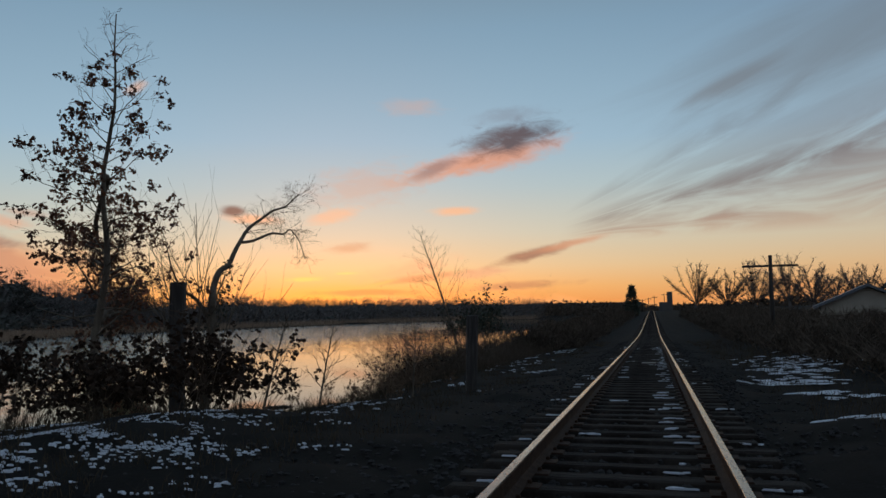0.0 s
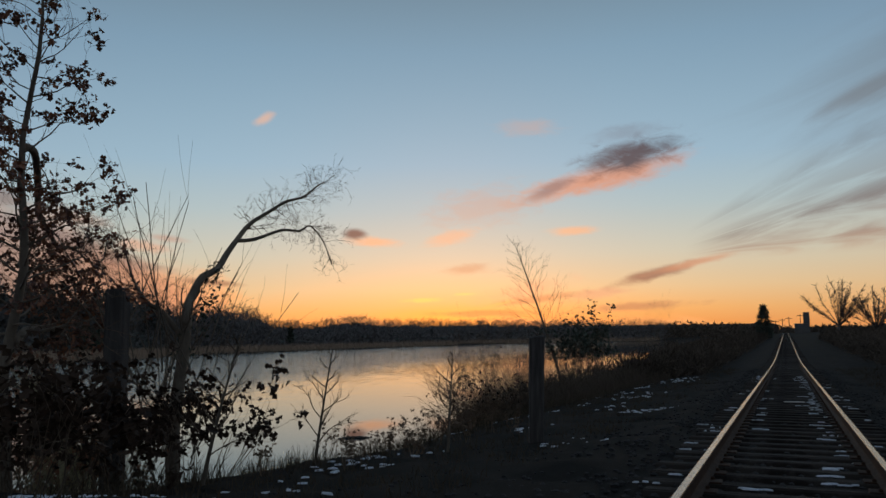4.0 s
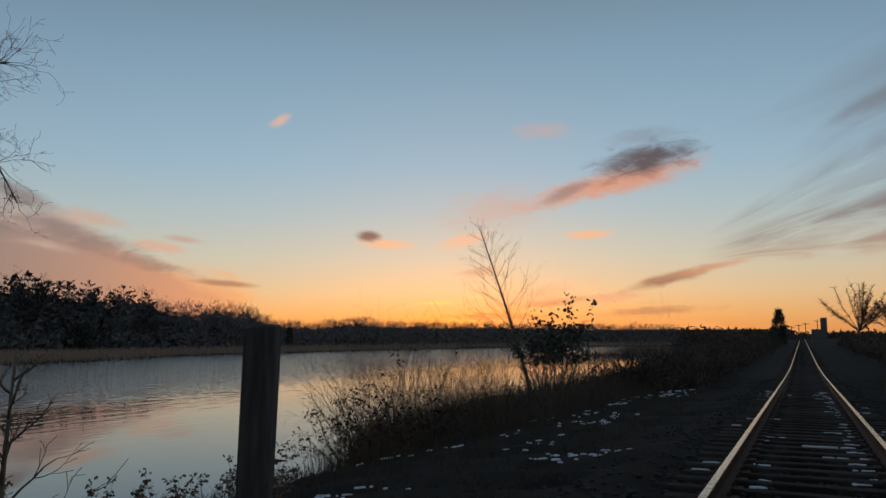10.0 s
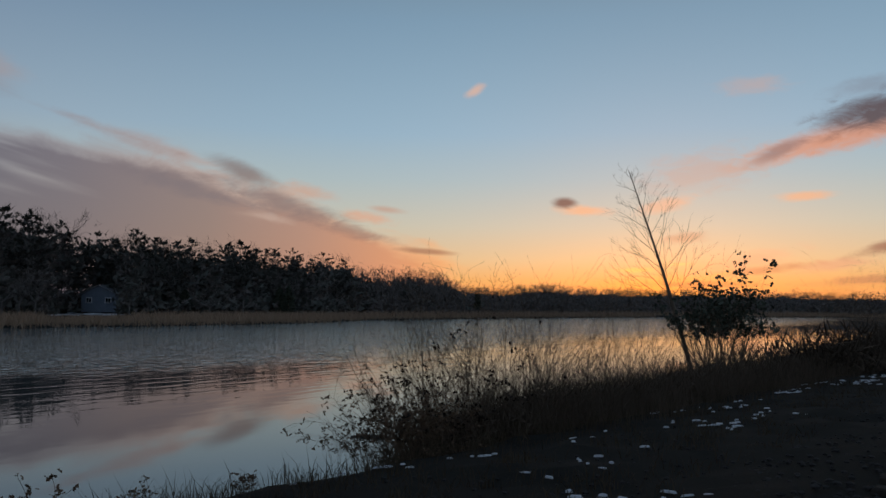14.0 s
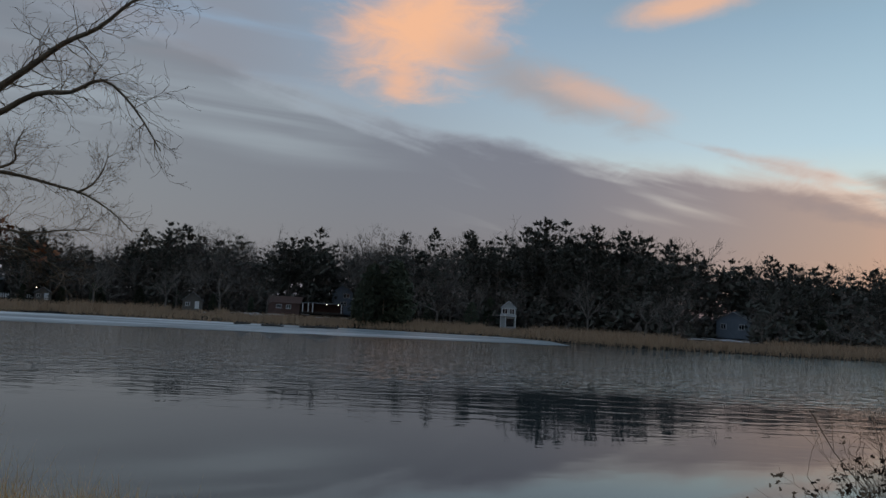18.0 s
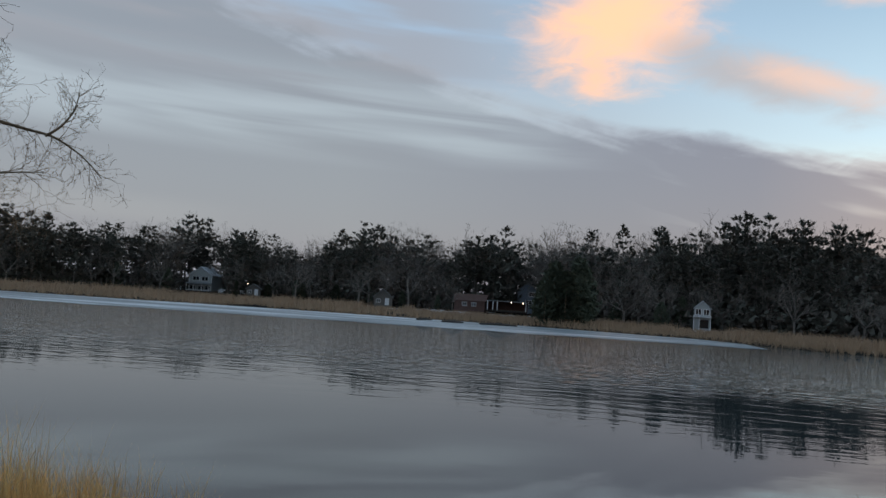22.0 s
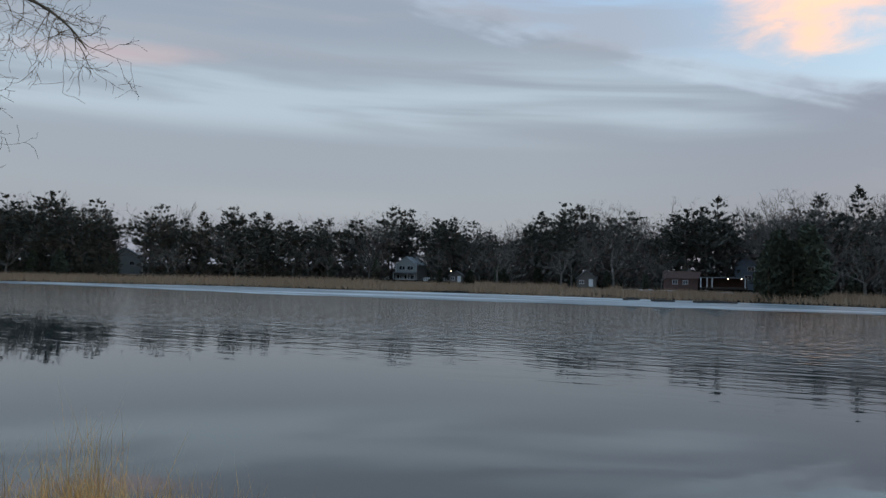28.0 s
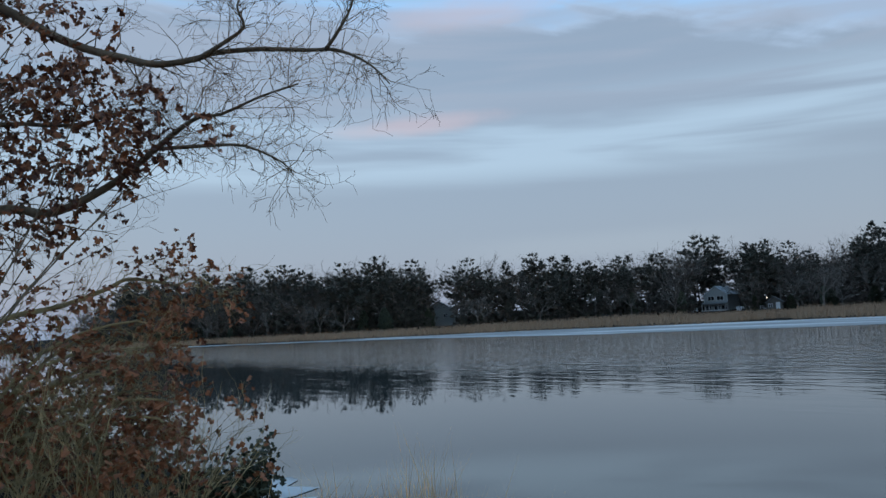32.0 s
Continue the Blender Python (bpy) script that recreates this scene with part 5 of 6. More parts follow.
def undergrowth():
    """Brush, low boughs and dead leaves between the trunks of the far woods."""
    r = random.Random(88)
    sh, boughs, fine = Shape(), Shape(), Shape()
    for x, y, d, deep in far_points(34000, 46, 6, 2.0):
        if not clear(x, y, 0.9):
            continue
        a, _ = sight(x, y)
        full = crest(x, y) * (0.92 + 0.2 * noise.noise(Vector((x * 0.09, y * 0.09, 8.0))))
        top = full * float(np.interp(deep, [2, 10, 18, 46], [0.16, 0.42, 0.70, 0.84]))
        z = WATER + 0.4 + top * r.random() ** 0.8
        pine = between(a, SHARE_A, SHARE_P)
        if r.random() < pine * 0.7:
            clump(boughs, (x, y, z), r.uniform(1.1, 2.3), r, 6, 0.6)
        else:
            clump(sh, (x, y, z), r.uniform(0.8, 1.8), r, 5, 1.0)
    for x, y, d, deep in far_points(20000, 44, 26, 5.0):
        a, _ = sight(x, y)
        if not clear(x, y, 0.9) or r.random() < between(a, SHARE_A, SHARE_P) * 0.8:
            continue
        top = crest(x, y) * float(np.interp(deep, [5, 16, 30], [0.5, 0.78, 0.93])) * (1.0 + 0.14 * noise.noise(Vector((x * 0.09, y * 0.09, 8.0))))
        spray(fine, (x, y, WATER + 1.0 + top * r.random() ** 0.6), r.uniform(0.8, 1.6), r, 8, 0.8)
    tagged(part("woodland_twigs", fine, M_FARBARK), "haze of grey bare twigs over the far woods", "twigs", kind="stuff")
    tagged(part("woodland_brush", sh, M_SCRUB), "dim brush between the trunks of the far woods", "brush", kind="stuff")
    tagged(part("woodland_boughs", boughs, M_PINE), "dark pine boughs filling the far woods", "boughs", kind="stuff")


undergrowth()


def far_reeds():
    r = random.Random(89)
    sh = Shape()
    for x, y, d, deep in far_points(95000, 1.5, 7, -80.0):
        if noise.noise(Vector((x * 0.05, y * 0.05, 0))) < -0.4 or r.random() > 1.15 - d / 90:
            continue
        z = WATER + float(np.interp(d, MARSH_D, MARSH_H)) - 0.05
        h = r.uniform(0.8, 1.9) * (0.5 if not clear(x, y, 1.2) else 1.0)
        w, a = r.uniform(0.03, 0.10), r.uniform(0, math.pi)
        ex, ey = w * math.cos(a), w * math.sin(a)
        sh.poly([(x - ex, y - ey, z), (x + ex, y + ey, z), (x + r.gauss(0, 0.45), y + r.gauss(0, 0.45), z + h)])
    tagged(part("reed_bed", sh, M_REED), "belt of tan dry reeds along the far shore", "reeds", kind="stuff")


far_reeds()
sh = Shape()
r = random.Random(17)
for cx, cy, n, s in ((-206, -10, 26, 2.6), (-204, 8, 16, 1.6), (-170, 100, 22, 3.0), (-178, 112, 12, 2.5), (-180, 62, 8, 1.5)):
    for i in range(n):
        flake(sh, cx + r.gauss(0, 5), cy + r.gauss(0, 6), lambda a, b: g(a, b) + 0.05, s * r.uniform(0.4, 1.0), s * r.uniform(0.3, 0.8), r.uniform(0, 3), r, 0.06)
tagged(part("lawn_snow", sh, M_SNOW), "snow lying on the lawns across the lake", "snow", kind="stuff")

# ---- near plants ----
young_oak((-9.7, 15.5, -1.5))
lichened_shrub((-10.27, 15.92, -1.77)).scale = (0.845, 0.845, 0.845)
twisted_tree((-8.85, 17.8, -1.6))
thin_tree((-10.6, 48.0, -2.9), 9.2, (-3.0, 0.6), 41, 34)
thin_tree((-6.4, 15.6, g_fast(-6.4, 15.6)), 2.0, (0.5, 0.1), 43, 16, "bare_sapling", "small leafless sapling on the bank")
stand("line_cedar", "dense dark evergreen beside the line far ahead", "tree", CEDARS[0], ("trunk", "crown"), (-4.6, 204, -1.8), 1.3, 1.0, "bank evergreens")


def bush(name, label, at, radius, height, stems, seed, leafy=0.0, mat=M_TWIG, leaf_mat=None, low=0.0, thick=0.011, size=0.09, lift=0.0, wide=0.55):
    r = random.Random(seed)
    wood, twigs, leaves = Shape(), Shape(), Shape()
    tips = []
    for k in range(stems):
        t, q = r.uniform(0, TAU), radius * r.random() ** 0.6
        p = (q * 0.5 * math.cos(t), q * 0.5 * math.sin(t), -0.1)
        grow(wood, twigs, p, (wide * math.cos(t) * q / radius, wide * math.sin(t) * q / radius, 1.0), height * r.uniform(0.55, 1.0), thick, 2, r, tips, 0.45, 3, 0.13, lift, 0.55, 5, 0.003)
    if leafy:
        for q, d in tips:
            if r.random() < leafy and q.z > low:
                leaf_clump(leaves, q, r.randint(3, 8), size * 0.7, size, r)
    return plant(name, label, "bush", at, wood, twigs, leaves, mat, mat, leaf_mat or M_OAKLEAF, group="bank bushes", names=("stem_tangle", "crown", "foliage"))


bush("arching_bush", "airy bush of arching stems with seed heads at the water", (-8.45, 29.75, g_fast(-8.45, 29.75) - 0.05), 0.9, 1.35, 30, 490, 0.3, M_TWIG, M_SEED, 0.3, 0.008, 0.05, -0.05, 0.9)
thin_tree((-4.7, 19.0, g_fast(-4.7, 19.0)), 1.75, (0.12, 0.0), 42, 15, "bare_sapling", "small leafless sapling with spreading twigs on the bank")
thin_tree((-6.4, 18.0, g_fast(-6.4, 18.0)), 1.9, (0.45, -0.2), 44, 15, "bare_sapling", "small leafless sapling leaning over the bank")
B = [(-8.5, 30.6, 0.7, 1.3, 40, 0.3), (-9.2, 31.2, 1.1, 2.0, 44, 0.0), (-8.4, 32.2, 1.2, 2.1, 54, 0.02), (-9.6, 33.0, 1.3, 2.4, 44, 0.0), (-8.6, 34.5, 1.4, 2.1, 44, 0.0), (-9.8, 36.0, 1.4, 2.4, 44, 0.0), (-9.0, 38.0, 1.6, 2.2, 44, 0.0), (-9.2, 41.0, 1.6, 2.3, 40, 0.0), (-9.6, 44.5, 1.8, 2.3, 40, 0.0), (-10.0, 51, 2.2, 2.4, 40, 0.0), (-10.2, 56, 2.2, 2.2, 36, 0.0)]
for k, (x, y, rad, h, n, lf) in enumerate(B):
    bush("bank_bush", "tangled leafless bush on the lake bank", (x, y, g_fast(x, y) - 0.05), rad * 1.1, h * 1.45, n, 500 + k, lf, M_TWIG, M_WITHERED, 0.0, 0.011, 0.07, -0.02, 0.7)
B = [(-6.6, 13.4, 1.0, 1.5), (-6.9, 14.9, 1.0, 1.5), (-7.4, 16.4, 1.0, 1.6), (-7.9, 13.2, 0.9, 1.5), (-8.3, 12.0, 0.9, 1.5), (-9.0, 12.9, 0.9, 1.6), (-8.4, 14.4, 0.9, 1.6)]
for k, (x, y, rad, h) in enumerate(B):
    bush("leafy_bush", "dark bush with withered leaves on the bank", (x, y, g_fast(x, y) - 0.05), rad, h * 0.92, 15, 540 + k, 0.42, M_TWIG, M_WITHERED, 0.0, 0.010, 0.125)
bush("evergreen_bush", "broad evergreen bush standing on the lake bank", (-10.0, 48.2, -2.4), 1.3, 3.5, 34, 700, 0.8, M_TWIG, M_EVERGREEN, 2.2, 0.03, 0.2, 0.02, 0.34)
for k, (x, y, rad, h) in enumerate([(-10.1, 17.35, 0.8, 1.75), (-10.75, 17.4, 0.8, 1.8), (-11.4, 17.35, 0.8, 1.65)]):
    bush("tangled_bush", "tangle of pale stems and brown leaves under the tree", (x, y, g_fast(x, y) - 0.1), rad, h, 44, 720 + k, 0.07, M_LICHEN)
bush("low_evergreen", "low dark evergreen bush at the water's edge", (-12.97, 16.0, g_fast(-12.97, 16.0) - 0.1), 0.3, 0.85, 30, 730, 0.95, M_TWIG, M_EVERGREEN, 0.2, 0.012, 0.12)
for k, (x, y, rad, h) in enumerate([(-9.1, 66, 2.4, 4.9), (-8.4, 69, 2.0, 3.8), (-8.2, 74, 2.4, 3.4), (-8.6, 84, 3.0, 3.2), (-8.0, 100, 3.4, 3.2), (-7.0, 120, 3.4, 3.4)]):
    bush("scrub_thicket", "bare scrub thicket beside the line", (x, y, g_fast(x, y) - 0.3), rad, h, 40, 560 + k, 0.0)
r = random.Random(3)
for k in range(26):
    x, y = r.uniform(5.5, 11), 24 + 5.2 * k
    bush("hedge_bush", "dark leafless hedge bush beyond the line", (x, y, g_fast(x, y) - 0.1), 2.2, r.uniform(1.2, 1.8), 12, 600 + k, 0.0)
for x, s in ((8.2, 0.98), (13.6, 0.82), (18.4, 1.0), (23.5, 1.05), (27.0, 0.95), (32, 0.85), (36, 0.95), (41, 0.8), (46, 0.9), (53, 0.8)):
    stand("round_tree", "bare round-headed tree beyond the hedge", "tree", ROUNDS[r.randrange(4)], ("trunk", "crown"), (x, 150 + r.uniform(-4, 4), -1.4), s * 1.3, r.uniform(0, TAU), "trees beyond the hedge")


def grass_tuft(shape, x, y, z, n, height, r, spread_=0.25, width=0.006, lean=0.25):
    for _ in range(n):
        a, q = r.uniform(0, TAU), spread_ * r.random() ** 0.5
        px, py = x + q * math.cos(a), y + q * math.sin(a)
        h = height * r.uniform(0.5, 1.1)
        lx, ly = r.gauss(0, lean) * h, r.gauss(0, lean) * h
        t = r.uniform(0, math.pi)
        dx, dy = width * math.cos(t), width * math.sin(t)
        b = (px + lx * 0.35, py + ly * 0.35, z + h * 0.6)
        shape.poly([(px - dx, py - dy, z), (px + dx, py + dy, z), (b[0] + dx * 0.8, b[1] + dy * 0.8, b[2]), (b[0] - dx * 0.8, b[1] - dy * 0.8, b[2])])
        shape.poly([(b[0] - dx * 0.8, b[1] - dy * 0.8, b[2]), (b[0] + dx * 0.8, b[1] + dy * 0.8, b[2]), (px + lx, py + ly, z + h)])


def lay_grass():
    r = random.Random(55)
    sh = Shape()
    for i in range(190):
        u, q = r.gauss(0, 1.2), r.gauss(0, 0.75)
        x, y = -13.6 - 0.5 * u - 0.85 * q, 18.8 - 0.85 * u + 0.5 * q
        z = max(WATER - 0.05, g_fast(x, y) - 0.05)
        top = -2.42 + 0.25 * r.gauss(0, 1) + (0.5 if i % 8 == 0 else 0.0)
        grass_tuft(sh, x, y, z, 18 if i % 8 else 4, max(0.35, top - z), r, 0.3, 0.004, 0.24)
    for i in range(60):
        x, y = r.gauss(-9.9, 0.5), r.gauss(20.9, 0.5)
        grass_tuft(sh, x, y, g_fast(x, y) - 0.05, 24, r.uniform(0.35, 0.7), r, 0.3, 0.004, 0.3)
    tagged(part("golden_grass", sh, M_GRASS), "golden dead grass standing at the water's edge", "grass", kind="stuff")
    sh = Shape()
    for i in range(2300):
        x, y = r.uniform(-8.8, -2.6), 5 + 55 * r.random() ** 1.3
        grass_tuft(sh, x, y, g_fast(x, y) - 0.01, 12, r.uniform(0.05, 0.2) * (2.2 if x < -5.6 else 1.0), r, 0.22, 0.004, 0.45)
    for i in range(700):
        x, y = r.uniform(2.4, 6), 8 + 50 * r.random()
        grass_tuft(sh, x, y, g_fast(x, y) - 0.01, 10, r.uniform(0.1, 0.35), r, 0.25, 0.004, 0.4)
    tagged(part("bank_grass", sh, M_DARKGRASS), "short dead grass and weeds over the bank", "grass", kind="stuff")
    sh = Shape()
    for i in range(150):
        y = r.uniform(36, 58)
        x = -10.4 - r.uniform(0, 2.6)
        if -x > 0.95 * (y - 19.4):
            continue
        grass_tuft(sh, x, y, max(WATER - 0.1, g_fast(x, y) - 0.05), 9, r.uniform(0.7, 1.3), r, 0.35, 0.004, 0.14)
    tagged(part("bank_reeds", sh, M_DARKGRASS), "thin dry reeds along the near shore", "reeds", kind="stuff")


lay_grass()


def weed(at, height, seed):
    """A tall dead weed: branching stalk with brown seed heads."""
    r = random.Random(seed)
    wood, twigs, tips = Shape(), Shape(), []
    for k in range(3):
        grow(wood, twigs, (r.gauss(0, 0.05), r.gauss(0, 0.05), -0.05), (r.gauss(0, 0.28), r.gauss(0, 0.28), 1.0), height * r.uniform(0.75, 1.0), 0.005, 1, r, tips, 0.38, 5, 0.07, 0.05, 0.6, 5, 0.0032)
    for q, d in tips:
        leaf_clump(twigs, q, r.randint(4, 8), 0.022, 0.045, r, 0.0)
    plant("dead_weed", "tall dead weed with brown seed heads on the bank", "weed", at, None, twigs, None, M_TWIG, M_SEED, None, "dead weeds on the bank", ("stalk", "stalk", "foliage"))


r = random.Random(404)
for k in range(24):
    x, y = r.gauss(-8.35, 0.4), r.gauss(29.4, 0.4)
    weed((x, y, g_fast(x, y)), r.uniform(0.7, 1.15), 800 + k)
for k in range(3):
    x, y = -8.2 + 0.3 * k, 23.6 + 1.3 * k
    weed((x, y, g_fast(x, y)), r.uniform(0.28, 0.4), 830 + k)


for k in range(16):
    x, y = -5.6 + r.gauss(0, 0.5), 16.6 + 0.42 * k
    weed((x, y, g_fast(x, y)), r.uniform(0.3, 0.65), 850 + k)


def lay_brush():
    """Dense dead stems: the thicket on the bank, the verge further on, the hedge across the line."""
    r = random.Random(66)
    sh = Shape()
    for i in range(1250):
        y = 31.0 + 32 * r.random() ** 1.1
        x = -9.4 + 0.06 * (28 - y) * 0.5 + r.gauss(0, 0.75)
        if x > -7.4 - 0.03 * (y - 28) or -x > 0.95 * (y - 19.4):
            continue
        full = min(1.0, (y - 30.4) / 3.0)
        grass_tuft(sh, x, y, g_fast(x, y) - 0.1, 15, r.uniform(0.8, 2.1) * (0.5 + 0.5 * full), r, 0.4, 0.004, 0.36)
    for i in range(1500):
        y = r.uniform(31.4, 52)
        x = -8.1 + r.gauss(0, 0.55)
        grass_tuft(sh, x, y, g_fast(x, y) - 0.05, 12, r.uniform(0.6, 1.5), r, 0.4, 0.006, 0.38)
    for i in range(700):
        x, y = -7.2 + r.gauss(0, 0.8), r.uniform(31.5, 60)
        grass_tuft(sh, x, y, g_fast(x, y) - 0.05, 12, r.uniform(0.25, 0.8), r, 0.4, 0.005, 0.25)
    for i in range(2400):
        y = 30.6 + 30 * r.random() ** 1.2
        x = -8.7 - 0.02 * (y - 30) + r.gauss(0, 0.75)
        spray(sh, (x, y, g_fast(x, y) + 0.85 * r.random() * min(1.0, (y - 29.6) / 3.0)), 0.32, r, 8, 0.14)
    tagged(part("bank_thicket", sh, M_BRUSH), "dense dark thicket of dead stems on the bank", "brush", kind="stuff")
    sh = Shape()
    for i in range(9000):
        y = 50 + 190 * r.random() ** 1.4
        x = r.uniform(-13 - 0.05 * (y - 50), -4.2)
        h = r.uniform(0.3, 2.3) * min(1.0, 0.35 + (-4.0 - x) / 4.0)
        spray(sh, (x, y, g_fast(max(x, -12), y) + h * r.random() * 0.8), 0.4 + 0.002 * y, r, 7, 0.35 + 0.004 * y)
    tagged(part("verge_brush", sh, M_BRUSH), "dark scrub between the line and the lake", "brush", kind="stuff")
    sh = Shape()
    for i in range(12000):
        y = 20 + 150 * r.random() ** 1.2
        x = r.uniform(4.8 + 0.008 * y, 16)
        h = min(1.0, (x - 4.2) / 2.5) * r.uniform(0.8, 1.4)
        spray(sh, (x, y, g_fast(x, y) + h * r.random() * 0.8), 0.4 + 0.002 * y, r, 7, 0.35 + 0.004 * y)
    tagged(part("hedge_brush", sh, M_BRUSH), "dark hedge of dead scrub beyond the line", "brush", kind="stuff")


lay_brush()


def distant_woods():
    """Low wooded rise closing the view beyond the end of the lake."""
    r = random.Random(67)
    sh = Shape()
    for i in range(11000):
        x, y = r.uniform(-330, 240), r.uniform(330, 430)
        if abs(x - 2) < 7 and y < 345:
            continue
        h = (3.6 + 4.2 * noise.noise(Vector((x * 0.012, y * 0.012, 5.0))) + 2.0 * noise.noise(Vector((x * 0.05, y * 0.05, 2.0)))) * (1.0 if x < 40 else 1.25)
        clump(sh, (x, y, -2.5 + h * r.random()), r.uniform(0.9, 1.9), r, 6, 1.0)
    tagged(part("distant_woods", sh, M_BRUSH), "low dark woods beyond the end of the lake", "woods", kind="stuff")


distant_woods()


def timber_post(at, height, width, lean, label):
    sh = Shape()
    sh.box((0, 0, height / 2 - 0.3), (width, width * 0.92, height + 0.6), bevel=0.02)
    sh.v = [(x + 0.006 * math.sin(z * 9 + x * 40), y + 0.006 * math.cos(z * 7), z + (0.02 * x / width if z > height * 0.9 else 0)) for x, y, z in sh.v]
    ob = new("timber_post", sh.mesh("timber_post", M_POST))
    ob.matrix_basis = Matrix.LocRotScale(Vector(at), Euler((lean[0], lean[1], 0.4)), (1, 1, 1))
    tagged(ob, label, "post", group="posts along the bank")


timber_post((-3.72, 20.3, g_fast(-3.72, 20.3)), 1.68, 0.23, (0.0, 0.03), "square weathered timber post standing on the bank")
timber_post((-8.5, 16.25, -1.24), 2.95, 0.27, (0.0, 0.0), "square weathered timber post among the bushes")


def telegraph_pole(at):
    ob = thing("telegraph_pole", "old wooden telegraph pole with one crossarm", "pole", at)
    sh = Shape()
    sh.tube([Vector((0, 0, -0.5)), Vector((0, 0, 2.4)), Vector((0.03, 0, 4.65))], [0.13, 0.115, 0.095], 9)
    part("pole", sh, M_POST, ob, smooth=True)
    sh = Shape()
    sh.box((0, 0.1, 4.08), (2.8, 0.1, 0.12), bevel=0.01)
    part("crossarm", sh, M_POST, ob)
    for x in (-1.1, -0.75, 0.75, 1.1):
        sh = Shape()
        sh.tube([Vector((x, 0.1, 4.13)), Vector((x, 0.1, 4.23)), Vector((x, 0.1, 4.29))], [0.02, 0.035, 0.02], 6)
        part("insulator", sh, M_STONE, ob)
    for z in (3.3, 3.7):
        sh = Shape()
        sh.tube([Vector((-0.1, 0.1, z)), Vector((-0.9, 0.1, z + 0.05))], [0.012, 0.012], 4)
        sh.box((-0.95, 0.1, z + 0.02), (0.16, 0.08, 0.1), bevel=0.01)
        part("bracket", sh, M_RUST, ob)


telegraph_pole((6.5, 48.0, g_fast(6.5, 48.0)))

# driftwood in the water
sh = Shape()
r = random.Random(9)
sh.tube([Vector((-0.75, 0, -0.01)), Vector((-0.2, 0.05, 0.02)), Vector((0.3, 0, 0.03)), Vector((0.8, -0.05, -0.02))], [0.05, 0.07, 0.06, 0.03], 6)
for k in range(7):
    a = r.uniform(-0.6, 0.6)
    sh.tube([Vector((a, 0, 0.02)), Vector((a + r.uniform(-0.3, 0.3), r.uniform(-0.3, 0.3), 0.08)), Vector((a + r.uniform(-0.5, 0.5), r.uniform(-0.5, 0.5), r.uniform(-0.05, 0.14)))], [0.02, 0.015, 0.006], 4)
ob = part("driftwood", sh, M_DRIFT)
ob.location, ob.rotation_euler = (-18.0, 38.8, WATER), (0, 0, 0.6)
tagged(ob, "dark branch stranded in the shallow water", "driftwood")


# ---- buildings ----
def windows(parent, places, w, h, depth_axis="x", panes=2):
    """Double windows with white frames: places are (x, y, z) of the centres, facing +x."""
    for c in places:
        fr = Shape()
        x, y, z = c
        t = 0.10
        fr.box((x, y, z + h / 2), (0.12, w + 0.2, t))
        fr.box((x, y, z - h / 2), (0.16, w + 0.24, t))
        for k in range(panes + 1):
            fr.box((x, y - w / 2 + w * k / panes, z), (0.12, t, h))
        win = part("window", fr, M_TRIM, parent, "white-framed window")
        for k in range(panes):
            sh = Shape()
            sh.box((x - 0.02, y - w / 2 + w * (k + 0.5) / panes, z), (0.05, w / panes - t, h - t))
            part("pane", sh, M_PANE, win)


def gable(shape, w, d, eave, ridge, x0=0.0):
    """Walls of a gabled block; the gable faces +x, the ridge runs along x."""
    shape.v += [(x0, -w / 2, -1), (x0, w / 2, -1), (x0, w / 2, eave), (x0, 0, ridge), (x0, -w / 2, eave),
                (x0 - d, -w / 2, -1), (x0 - d, w / 2, -1), (x0 - d, w / 2, eave), (x0 - d, 0, ridge), (x0 - d, -w / 2, eave)]
    n = len(shape.v) - 10
    shape.f += [tuple(n + i for i in (0, 1, 2, 3, 4)), tuple(n + i for i in (9, 8, 7, 6, 5)), (n + 1, n + 6, n + 7, n + 2), (n, n + 4, n + 9, n + 5)]


def roof_slabs(w, d, eave, ridge, x0=0.0, over=0.45, thick=0.18):
    for s in (-1, 1):
        sh = Shape()
        ln = math.hypot(w / 2, ridge - eave)
        ux, uz = (w / 2) / ln, (ridge - eave) / ln
        top = [(0, ridge + 0.05), (s * (w / 2 + over * ux), eave - over * uz + 0.05)]
        a, b = top
        for xx in (x0 + over, x0 - d - over):
            sh.v += [(xx, a[0], a[1]), (xx, b[0], b[1]), (xx, b[0], b[1] + thick), (xx, a[0], a[1] + thick)]
        sh.f += [(0, 1, 2, 3), (7, 6, 5, 4), (0, 4, 5, 1), (1, 5, 6, 2), (2, 6, 7, 3), (3, 7, 4, 0)]
        yield sh


